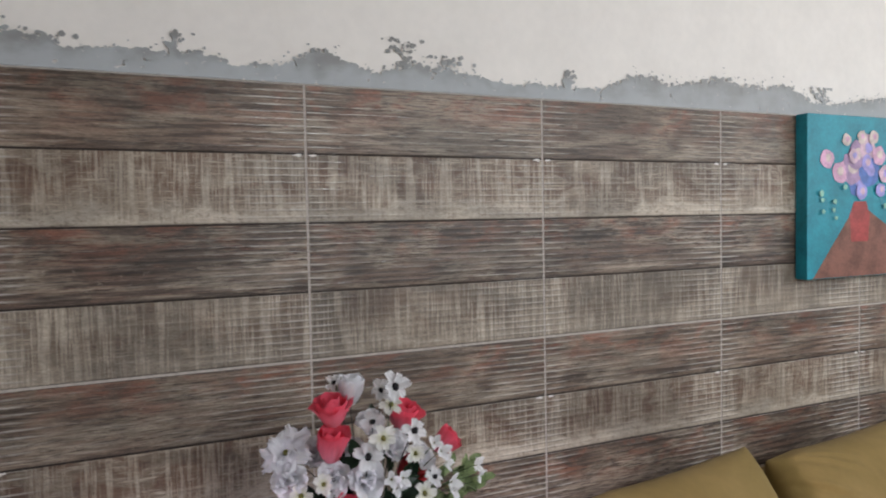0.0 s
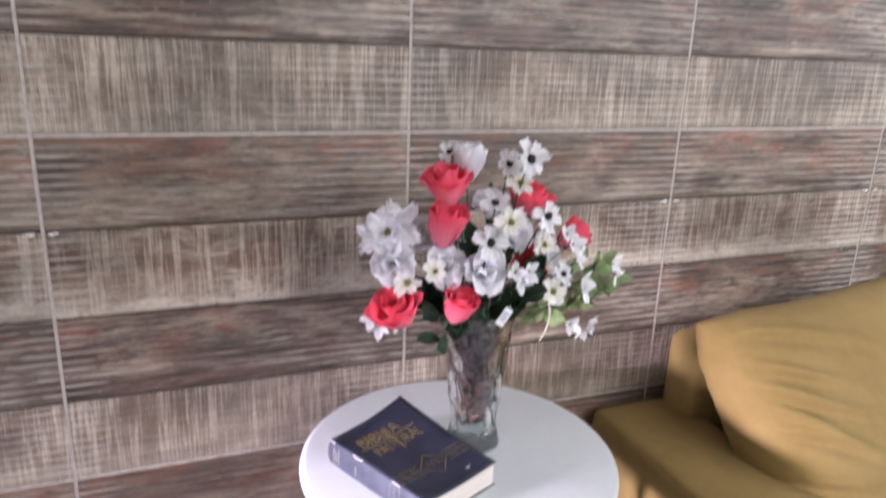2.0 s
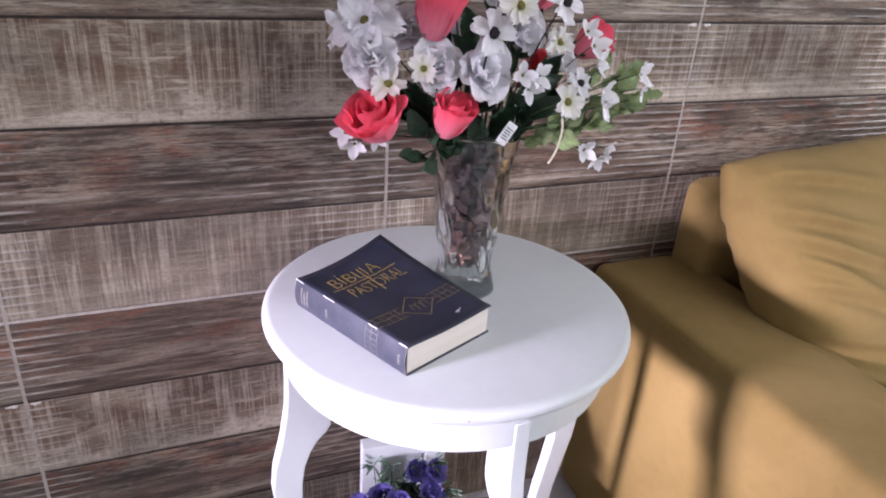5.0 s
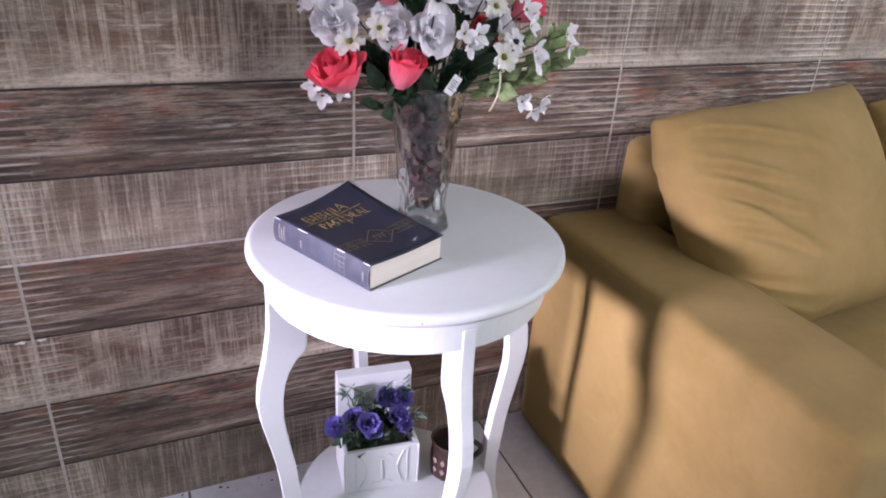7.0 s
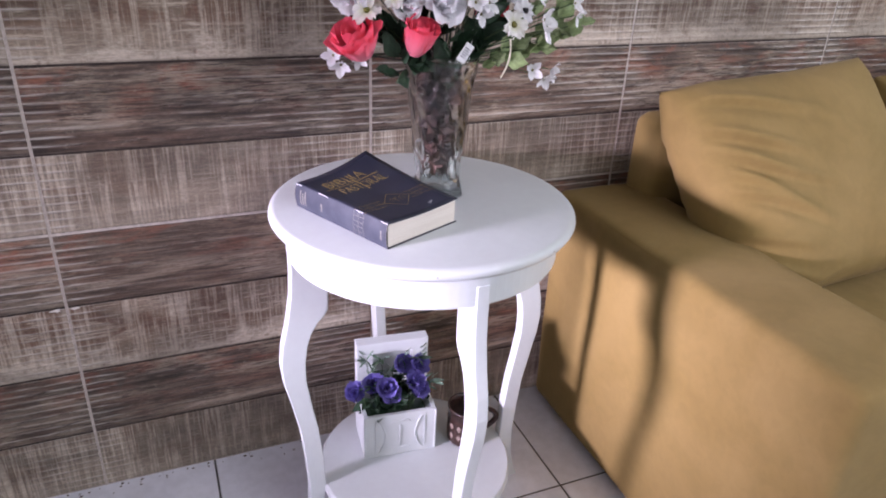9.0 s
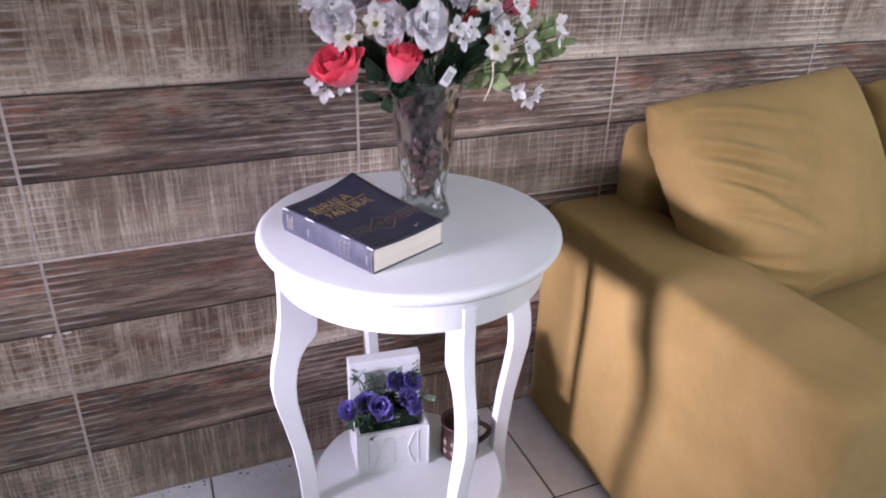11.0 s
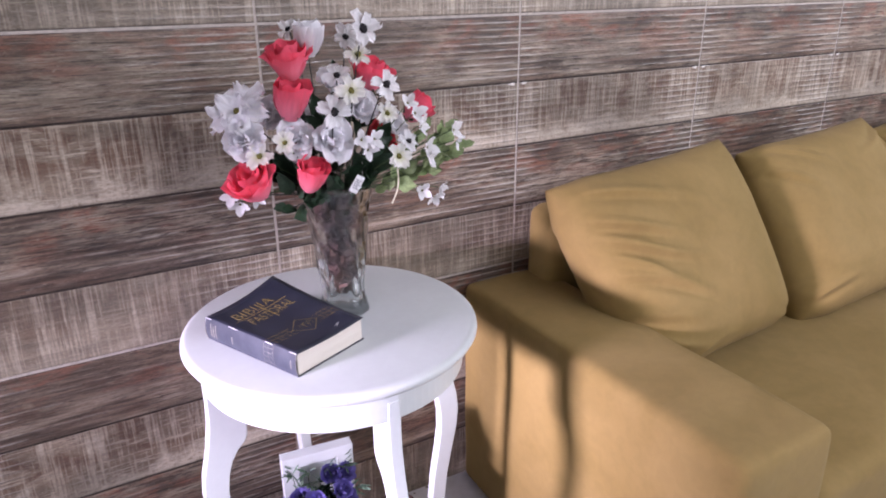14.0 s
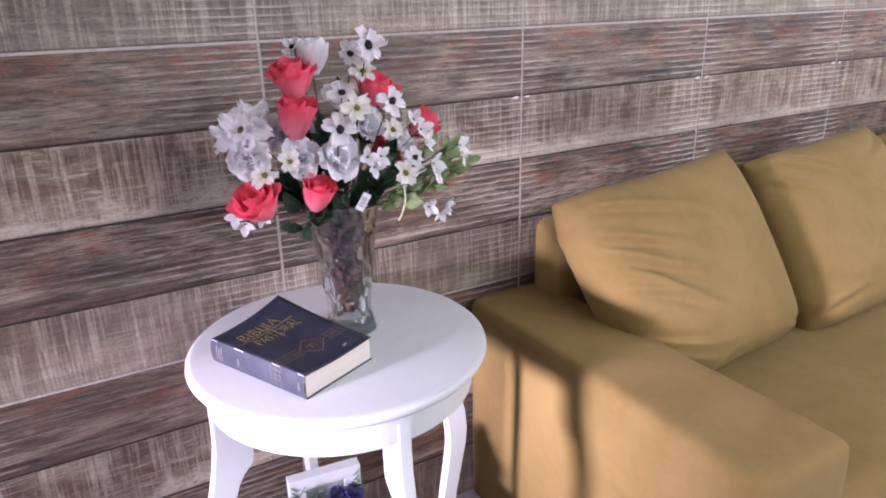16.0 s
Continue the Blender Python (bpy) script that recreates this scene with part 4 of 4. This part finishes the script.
for i, (p, d, s) in enumerate((
        ((0.060, -0.334, 1.037), (0.0, -0.95, 0.2), 1.15), ((0.082, -0.334, 1.036), (0.3, -0.9, 0.1), 1.1), ((0.070, -0.334, 1.020), (0.1, -0.9, -0.2), 1.0),
        ((0.168, -0.312, 1.066), (0.3, -0.9, 0.3), 1.25), ((0.176, -0.316, 1.044), (0.5, -0.8, 0.0), 1.2), ((0.152, -0.318, 1.085), (0.1, -0.9, 0.5), 1.1),
        ((0.232, -0.330, 1.034), (0.4, -0.9, 0.2), 1.15), ((0.238, -0.330, 1.014), (0.6, -0.75, -0.2), 1.0), ((0.180, -0.330, 1.010), (0.5, -0.85, 0.1), 1.3),
        ((0.184, -0.330, 0.992), (0.6, -0.75, -0.2), 1.2), ((0.226, -0.290, 0.922), (0.5, -0.8, -0.3), 1.15), ((0.213, -0.292, 0.908), (0.1, -0.9, -0.4), 1.1),
        ((0.185, -0.300, 0.926), (-0.1, -0.95, 0.0), 1.1), ((-0.133, -0.245, 0.950), (-0.6, -0.8, 0.1), 1.1), ((-0.122, -0.248, 0.936), (-0.2, -0.9, -0.4), 1.1), ((-0.098, -0.262, 0.945), (0.0, -0.9, -0.3), 0.85))):
    blossom(p, d, s, 120 + i)


def leaf_mesh(name, material, length, width, lobes, seed):
    bm = bmesh.new()

    def f(u, v):
        a = 2 * u - 1
        w = width / 2 * math.sin(math.pi * min(1, v ** 0.8 * 0.96 + 0.03)) ** 0.8
        w *= 1 + lobes * math.sin(v * 11 + seed)
        return Vector((a * w, length * v, 0.16 * abs(a) * width - 0.16 * length * v * v + 0.08 * length * noise.noise((a * 2 + seed, v * 3, 1))))
    sheet(bm, f, 4, 7)
    bmesh.ops.remove_doubles(bm, verts=bm.verts, dist=0.00005)
    return mesh_of(bm, material, True, name)


LEAF = {"dark": [leaf_mesh("leaf", LEAF_DARK, 0.062, 0.030, 0.05, 1), leaf_mesh("leaf", LEAF_DARK, 0.055, 0.026, 0.08, 4)],
        "light": [leaf_mesh("leaf", LEAF_LIGHT, 0.046, 0.034, 0.16, 2), leaf_mesh("leaf", LEAF_LIGHT, 0.040, 0.028, 0.18, 6)],
        "grey": [leaf_mesh("leaf", LEAF_GREY, 0.034, 0.008, 0.1, 3)]}


def laid(along, normal):
    """The turn that lays a leaf's length along one way and its face towards another."""
    y = Vector(along).normalized()
    x = y.cross(Vector(normal)).normalized()
    z = x.cross(y)
    return Matrix((x, y, z)).transposed().to_4x4()


def spray(tips, tone, label, seed):
    """Leafy twigs: each tip has a few leaves along its stem."""
    rng = random.Random(seed)
    for tip in tips:
        tip = Vector(tip)
        t = thing("leaf_spray", label, "foliage", pose(*tip), "leaves in the bouquet")
        out = Vector((tip.x - VX, tip.y - VY, tip.z - 0.90))
        for k in range(3):
            back = -out.normalized() * 0.020 * k
            d = (out.normalized() + Vector((rng.uniform(-0.8, 0.8), rng.uniform(-0.9, 0.3), rng.uniform(-0.5, 0.6)))).normalized()
            m = Matrix.Translation(back) @ laid(d, (rng.uniform(-0.7, 0.6), -0.85, rng.uniform(0.1, 0.9))) @ Matrix.Scale(rng.uniform(0.75, 1.05) * (0.78 if tone == "light" else 1.0), 4)
            part("leaf", rng.choice(LEAF[tone]), None, t, at=m)
        stem(t, tip, out, STEM_GREEN if tone == "light" else STEM, 0.0009)


spray(((0.222, -0.300, 1.010), (0.196, -0.300, 0.962), (0.210, -0.270, 0.985), (0.140, -0.290, 0.945), (0.165, -0.280, 1.000), (0.255, -0.318, 1.002), (0.175, -0.270, 0.955), (0.235, -0.300, 1.030), (0.185, -0.300, 1.030), (0.205, -0.305, 0.975), (0.150, -0.290, 0.965), (0.240, -0.310, 0.985)), "light", "light green cloth ivy leaves at the bouquet's edge", 5)
spray(((-0.048, -0.290, 0.955), (-0.036, -0.280, 0.990), (0.098, -0.290, 0.978), (0.030, -0.300, 0.960), (0.075, -0.300, 1.000), (-0.070, -0.270, 1.000), (0.060, -0.250, 1.090), (0.000, -0.260, 1.010), (0.100, -0.255, 1.060), (-0.060, -0.300, 0.930), (0.015, -0.270, 1.070), (-0.02, -0.285, 0.960), (0.050, -0.295, 0.975), (-0.03, -0.26, 0.965), (0.09, -0.27, 0.965), (0.02, -0.29, 0.985), (0.115, -0.26, 0.985), (-0.06, -0.25, 0.975), (0.07, -0.285, 0.955), (0.0, -0.29, 0.95), (0.12, -0.28, 1.02), (-0.01, -0.25, 1.04)), "dark", "dark green cloth leaves inside the bouquet", 6)


def tendril():
    t = thing("tendril", "pale cream cloth tendril hanging from the bouquet", "foliage", pose(0.116, -0.345, 0.985), "leaves in the bouquet")
    pts = bend((0, 0, 0), (0.006, -0.002, -0.03), (-0.012, 0.0, -0.058), 8)
    part("twig", tube(pts, 0.0017, 5, 0.7), CREAM_STEM, t)
    stem(t, (0.116, -0.345, 0.985), (0.2, -0.6, 0.5), STEM_GREEN, 0.0009)


def price_tag():
    t = thing("price_tag", "white paper tag with grey bars tied to a stem", "tag", Matrix.Translation((0.053, -0.322, 0.962)) @ pose(0, 0, 0, 8, 33, 12))
    bm = bmesh.new()
    box(bm, -0.0085, 0.0085, -0.0003, 0.0003, -0.015, 0.015)
    paper = part("paper", bm, TAG, t)
    bm = bmesh.new()
    for k in range(5):
        box(bm, -0.006, 0.006 - 0.002 * (k % 2), -0.0008, -0.0005, -0.008 + 0.0035 * k, -0.0065 + 0.0035 * k)
    part("printed_bars", bm, INK, paper)
    part("thread", tube([(0, 0, 0.014), (0.004, 0.012, 0.03), (0.002, 0.030, 0.04)], 0.0004, 4), TAG, t)


tendril()
price_tag()


# ---- planter and mug on the shelf ----
SHELF = 0.130


def planter():
    at = pose(-0.016, -0.254, SHELF, 0, 0, -6)
    t = thing("planter_box", "small white wooden planter with a tall framed back", "planter", at)
    w, d, h, th = 0.150, 0.098, 0.104, 0.008
    bm = bmesh.new()
    box(bm, -w / 2, w / 2, 0, th, 0, h, 0.0012)
    front = part("front_panel", bm, WHITE, t)
    for s in (-1, 1):
        bm = bmesh.new()
        box(bm, s * w / 2 - (th if s > 0 else 0), s * w / 2 + (th if s < 0 else 0), th, d, 0, h, 0.0012)
        part("side_panel", bm, WHITE, t)
    bm = bmesh.new()
    box(bm, -w / 2 + th, w / 2 - th, th, d, 0.0, 0.006)
    part("bottom_panel", bm, WHITE, t)
    back = 0.228
    bm = bmesh.new()
    box(bm, -w / 2, w / 2, d, d + 0.006, 0, back)
    part("back_panel", bm, WHITE, t)
    bm = bmesh.new()
    for x0, x1, z0, z1 in ((-w / 2, w / 2, back - 0.026, back), (-w / 2, -w / 2 + 0.034, h + 0.004, back - 0.026), (w / 2 - 0.034, w / 2, h + 0.004, back - 0.026)):
        box(bm, x0, x1, d - 0.020, d, z0, z1, 0.0012)
    frame_part = part("back_frame", bm, WHITE, t, "deep white frame round a recess")
    bm = bmesh.new()
    bmesh.ops.create_icosphere(bm, subdivisions=1, radius=0.0032)
    bead = mesh_of(bm, WHITE, True, "bead")
    for s in (-1, 1):
        for k in range(13):
            part("bead", bead, None, front, at=pose(s * (w / 2 - 0.001), 0.0005, 0.005 + k * 0.0078))
    bm = bmesh.new()
    for x in (-0.051, 0.051):
        box(bm, x - 0.0012, x + 0.0012, -0.0015, 0.0005, 0.008, h - 0.010)
    for s in (-1, 1):
        pts = [(s * (0.044 - 0.013 * math.sin(math.pi * q)), -0.0006, 0.012 + 0.080 * q) for q in (i / 14 for i in range(15))]
        scroll = [bend((s * 0.002, -0.0006, z), (s * 0.014, -0.0006, z + 0.009), (s * 0.021, -0.0006, z - 0.002), 6) for z in (0.016, 0.084)]
        for line in (*scroll, [(s * 0.0012, -0.0004, 0.024 + 0.0056 * q) for q in range(10)]):
            tmp = mesh_of(tube(line, 0.0015, 5), WHITE)
            bm.from_mesh(tmp)
            bpy.data.meshes.remove(tmp)
        b2 = tube(pts, 0.0016, 5)
        tmp = mesh_of(b2, WHITE)
        bm.from_mesh(tmp)
        bpy.data.meshes.remove(tmp)
    part("carved_relief", bm, WHITE, front, "carved leaf scrolls on the front")
    for s in (-1, 1):
        bm = bmesh.new()
        for k in range(3):
            b2 = tube(bend((s * 0.058, d - 0.0215, back - 0.022 - 0.012 * k), (s * 0.066, d - 0.022, back - 0.020 - 0.012 * k), (s * 0.070, d - 0.0215, back - 0.012 - 0.012 * k), 4), 0.0012, 4)
            tmp = mesh_of(b2, WHITE)
            bm.from_mesh(tmp)
            bpy.data.meshes.remove(tmp)
        part("painted_sprig", bm, LEAF_GREY, frame_part, "small dark sprig painted on the frame corner")
    return at


PL = planter()


def violets():
    rng = random.Random(12)
    small = [petal_mesh("petal", IRIS, 0.026, 0.028, 0.40, 0.1, 0.2, 0.62, s, 5, 5) for s in (1, 2, 3)]
    blooms = ((-0.083, 0.020, 0.158, -0.7), (-0.048, 0.030, 0.163, -0.3), (-0.022, 0.012, 0.150, 0.0), (-0.030, 0.004, 0.168, -0.1), (0.028, 0.022, 0.163, 0.2), (0.012, 0.052, 0.186, 0.1), (0.040, 0.046, 0.184, 0.3), (0.034, 0.014, 0.148, 0.4))
    for i, (x, y, z, side) in enumerate(blooms):
        p = PL @ Vector((x, y, z))
        t = thing("artificial_violet", "small violet-blue cloth rose in the planter", "artificial flower", pose(*p), "flowers in the planter")
        turn = facing((side, -0.6, 0.6))
        for count, tilt, scale in ((3, 88, 0.80), (5, 74, 1.12), (6, 52, 1.30)):
            for k in range(count):
                m = turn @ pose(0, 0, -0.006, 0, 0, 360 * k / count + 25 * count + rng.uniform(-10, 10)) @ pose(0, 0.003, 0, tilt + rng.uniform(-8, 8), 0, 0) @ Matrix.Scale(scale, 4)
                part("petal", rng.choice(small), None, t, at=m)
        foot = PL @ Vector((x * 0.6, 0.05, 0.02))
        part("stem", tube([q - p for q in bend(p - turn.to_3x3() @ Vector((0, 0, 0.006)), PL @ Vector((x * 0.7, 0.045, 0.10)), foot, 6)], 0.0012, 5), STEM_GREEN, t)
    fern = [leaf_mesh("leaf", LEAF_DARK, 0.045, 0.024, 0.06, 1), leaf_mesh("leaf", LEAF_GREY, 0.040, 0.007, 0.05, 2), leaf_mesh("leaf", LEAF_GREY, 0.034, 0.006, 0.05, 5)]
    for i in range(28):
        x, y = rng.uniform(-0.058, 0.058), rng.uniform(0.016, 0.07)
        z = rng.uniform(0.09, 0.145) if i < 12 else rng.uniform(0.14, 0.205)
        p = PL @ Vector((x * (1.0 if i < 12 else 1.25), y, z))
        t = thing("leaf_spray", "green cloth leaves among the violet flowers", "foliage", pose(*p), "leaves in the planter")
        for k in range(4 if i < 12 else 7):
            mesh = fern[0] if i < 12 else rng.choice(fern[1:])
            d = Vector((x * 9 + rng.uniform(-0.8, 0.8), rng.uniform(-1.0, 0.1), rng.uniform(-0.2, 0.9)))
            part("leaf", mesh, None, t, at=d.to_track_quat("Y", "Z").to_matrix().to_4x4() @ pose(0, 0, 0, 0, rng.uniform(-40, 40), 0) @ Matrix.Scale(rng.uniform(0.7, 1.05), 4))
        foot = PL @ Vector((x * 0.8, 0.05, 0.02))
        part("stem", tube([q - p for q in bend(p, (p + foot) / 2, foot, 4)], 0.0009, 4), STEM_GREEN, t)
    bm = bmesh.new()
    box(bm, -0.066, 0.066, 0.0085, 0.097, 0.0065, 0.070)
    for v in bm.verts:
        v.co.z += 0.004 * noise.noise(v.co * 60)
    ob = part("planter_moss", bm, LEAF_DARK, None, at=PL)
    tagged(ob, "dark green moss filling the planter", "moss", kind="stuff")


violets()


def mug():
    t = thing("mug", "dark brown stoneware mug with a pale patterned band", "mug", pose(0.134, -0.252, SHELF, 0, 0, -8))
    r, h = 0.041, 0.088
    prof = [(0.0005, 0.0), (r - 0.006, 0.0), (r - 0.001, 0.004), (r, 0.012), (r - 0.001, 0.05), (r - 0.003, h - 0.008), (r + 0.001, h - 0.002), (r - 0.001, h), (r - 0.004, h - 0.002), (r - 0.006, h - 0.010), (r - 0.006, 0.010), (0.0005, 0.008)]
    body = part("body", lathe(prof, 40), MUG, t, smooth=True)
    pts = [(r - 0.002 + 0.028 * math.sin(math.pi * q), 0, 0.016 + 0.058 * q) for q in (i / 14 for i in range(15))]
    part("handle", tube(pts, 0.0058, 8), MUG, t, smooth=True)
    bm = bmesh.new()
    rr = r + 0.0004
    for k in range(14):
        q = 6.283 * k / 14
        for z0, z1, dq in ((0.018, 0.034, 0.30), (0.040, 0.058, 0.26)):
            pts = [(q - dq / 2, (z0 + z1) / 2), (q, z0), (q + dq / 2, (z0 + z1) / 2), (q, z1)]
            bm.faces.new([bm.verts.new(((rr + 0.0003) * math.cos(b), (rr + 0.0003) * math.sin(b), z)) for b, z in pts])
    part("printed_pattern", bm, MUG_PRINT, body, "pale diamond pattern")


mug()


# ---- painting on the wall ----
def painting():
    x0, x1, z0, z1 = 1.500, 1.940, 1.300, 1.800
    t = thing("canvas_painting", "unframed teal canvas painted with a red vase of pale flowers", "painting", pose((x0 + x1) / 2, -0.002, (z0 + z1) / 2))
    w, h, d = (x1 - x0) / 2, (z1 - z0) / 2, 0.042
    bm = bmesh.new()
    box(bm, -w, w, -d, -0.001, -h, h, 0.003)
    part("canvas", bm, TEAL, t)
    rng = random.Random(2)
    depth = [0]

    def patch(points, material, name, label=""):
        depth[0] += 1
        y = -d - 0.0004 - 0.00015 * depth[0]
        bm = bmesh.new()
        bm.faces.new([bm.verts.new((x, y, z)) for x, z in points])
        part(name, bm, material, t, label)

    blob = lambda x, z, r, n=11, s=0.16: [(x + r * rng.uniform(1 - s, 1 + s) * math.cos(6.283 * i / n), z + r * rng.uniform(1 - s, 1 + s) * math.sin(6.283 * i / n)) for i in range(n)]
    brown = plain("brown_oil_paint", (0.205, 0.085, 0.060), 0.55, 0.4, 0.25, 18, 0.2)
    red = plain("red_oil_paint", (0.36, 0.050, 0.045), 0.5, 0.4, 0.25, 18, 0.2)
    patch([(-w + 0.025, -h + 0.002), (w - 0.003, -h + 0.002), (w - 0.003, -0.13), (0.06, -0.045), (-0.02, -0.045)], brown, "painted_table")
    patch([(-0.024, -0.14), (0.055, -0.14), (0.062, -0.06), (0.045, -0.015), (-0.012, -0.015), (-0.032, -0.06)], red, "painted_vase")
    tones = [plain("oil_" + n, c, 0.55, 0.4, 0.22, 30, 0.25) for n, c in (("rose", (0.62, 0.36, 0.50)), ("pink", (0.60, 0.42, 0.50)), ("cream", (0.60, 0.50, 0.46)), ("lilac", (0.33, 0.30, 0.62)), ("mauve", (0.36, 0.24, 0.38)), ("blue", (0.10, 0.18, 0.46)), ("mint", (0.22, 0.46, 0.36)))]
    for x, z, r, c in ((0.010, 0.05, 0.050, 5), (-0.02, 0.09, 0.05, 4), (0.06, 0.08, 0.05, 5), (0.00, 0.13, 0.045, 4), (0.05, 0.15, 0.04, 1), (-0.135, 0.115, 0.030, 0), (-0.080, 0.075, 0.033, 0), (-0.05, 0.175, 0.020, 2), (0.02, 0.185, 0.020, 2), (0.045, 0.105, 0.026, 3), (0.02, 0.015, 0.026, 3), (0.10, 0.13, 0.030, 0), (0.13, 0.07, 0.030, 1), (0.075, 0.185, 0.022, 2), (0.11, 0.02, 0.024, 3), (-0.02, 0.125, 0.022, 1)):
        patch(blob(x, z, r), tones[c], "painted_flower")
        patch(blob(x + 0.004, z + 0.003, r * 0.45, 8), tones[(c + 2) % 4], "painted_flower")
    for x, z in ((-0.16, -0.01), (-0.155, -0.045), (-0.11, -0.04), (-0.10, -0.065), (-0.105, -0.015), (-0.165, 0.01), (0.16, -0.02), (0.15, 0.0), (-0.06, 0.03), (0.13, -0.03)):
        patch(blob(x, z, rng.uniform(0.006, 0.011), 7), tones[6], "painted_leaf")


painting()


def crumbs():
    """Bits of dirt swept against the foot of the wall."""
    rng = random.Random(21)
    bm = bmesh.new()
    for k in range(70):
        c = Vector((rng.uniform(-0.75, 0.42), -0.004 - abs(rng.gauss(0, 0.012)), 0.0))
        r = rng.uniform(0.0012, 0.0045)
        ring = [bm.verts.new(c + Vector((r * rng.uniform(0.6, 1.3) * math.cos(1.2566 * i), r * rng.uniform(0.5, 1.0) * math.sin(1.2566 * i), 0.0002))) for i in range(5)]
        tip = bm.verts.new(c + Vector((0, 0, r * rng.uniform(0.3, 0.8))))
        for i in range(5):
            bm.faces.new((ring[i], ring[(i + 1) % 5], tip))
    ob = part("dirt_crumbs", bm, plain("brown_dirt", (0.09, 0.055, 0.035), 0.9, 0.2, 0.4, 200))
    tagged(ob, "brown dirt crumbs along the foot of the wall", "dirt", kind="stuff")


crumbs()


# ---- wall tiles and floor tiles, one by one ----
def wall_tile():
    bm = bmesh.new()
    g = 0.0027
    xs = [g + (W - 2 * g) * i / 8 for i in range(9)]
    bow = lambda x: -0.0004 * (1 - ((x / W) * 2 - 1) ** 2)
    rows = []
    for k in range(4):
        b = 0.15 * k
        lo, hi = b + (g if k == 0 else 0.0013), b + 0.15 - (g if k == 3 else 0.0013)
        rows.append((lo, 0.0009, 4))
        # pressed ribs, four rows of vertices to each
        n = 41
        for q in range(n):
            z = lo + 0.0008 + (hi - lo - 0.0016) * q / (n - 1)
            lift = 0.0 if q in (0, n - 1) else -0.0006 * (0.5 + 0.5 * math.cos(2 * math.pi * (z - b) / 0.0148)) ** 2
            rows.append((z, lift, 3 - k))
        rows.append((hi, 0.0009, 4))
    verts = [[bm.verts.new((x, y + (bow(x) if y <= 0.0 else 0.0), z)) for x in xs] for z, y, _ in rows]
    for j in range(len(rows) - 1):
        flat = rows[j][1] <= 0.0 and rows[j + 1][1] <= 0.0
        for i in range(8):
            f = bm.faces.new((verts[j][i], verts[j][i + 1], verts[j + 1][i + 1], verts[j + 1][i]))
            f.material_index = rows[j][2] if flat else 4
            f.smooth = flat
    # sides back to the wall
    for i in (0, 8):
        for j in range(len(rows) - 1):
            a, b = bm.verts.new(verts[j][i].co), bm.verts.new(verts[j + 1][i].co)
            c, d = bm.verts.new((a.co.x, 0.0012, a.co.z)), bm.verts.new((b.co.x, 0.0012, b.co.z))
            bm.faces.new((a, b, d, c)).material_index = 5
    for j in (0, len(rows) - 1):
        for i in range(8):
            a, b = bm.verts.new(verts[j][i].co), bm.verts.new(verts[j][i + 1].co)
            c, d = bm.verts.new((a.co.x, 0.0012, a.co.z)), bm.verts.new((b.co.x, 0.0012, b.co.z))
            bm.faces.new((a, b, d, c)).material_index = 5
    # pale chips by the upper groove
    rng = random.Random(5)
    for x, wd in ((0.014, 0.017), (W - 0.018, 0.022)):
        vs = [bm.verts.new((x + wd * 0.5 * rng.uniform(0.5, 1.25) * math.cos(q), -0.0024, 0.4460 + 0.0032 * rng.uniform(0.35, 1.3) * math.sin(q))) for q in (6.283 * i / 13 for i in range(13))]
        bm.faces.new(vs).material_index = 6
    bmesh.ops.recalc_face_normals(bm, faces=bm.faces)
    return mesh_of(bm, PLANKS + [GROOVE, GROUT, CHIP], False, "wall_tile")


TILE = wall_tile()
for col in range(-5, 7):
    for row in range(3):
        part("tile", TILE, None, wall_north, at=pose(col * W, 0, row * W))

FP = 0.357
bm = bmesh.new()
box(bm, 0.0022, FP - 0.0022, 0.0022, FP - 0.0022, -0.003, 0.0, 0.0012, 1)
FTILE = mesh_of(bm, FLOOR_TILE, False, "floor_tile")
nx0, nx1 = math.floor((X0 - 0.339) / FP), math.ceil((X1 - 0.339) / FP)
ny0, ny1 = math.floor((Y0 + 0.338) / FP), 1
for i in range(nx0, nx1):
    for j in range(ny0, ny1):
        part("tile", FTILE, None, floor, at=pose(0.339 + i * FP, -0.338 + j * FP, 0))
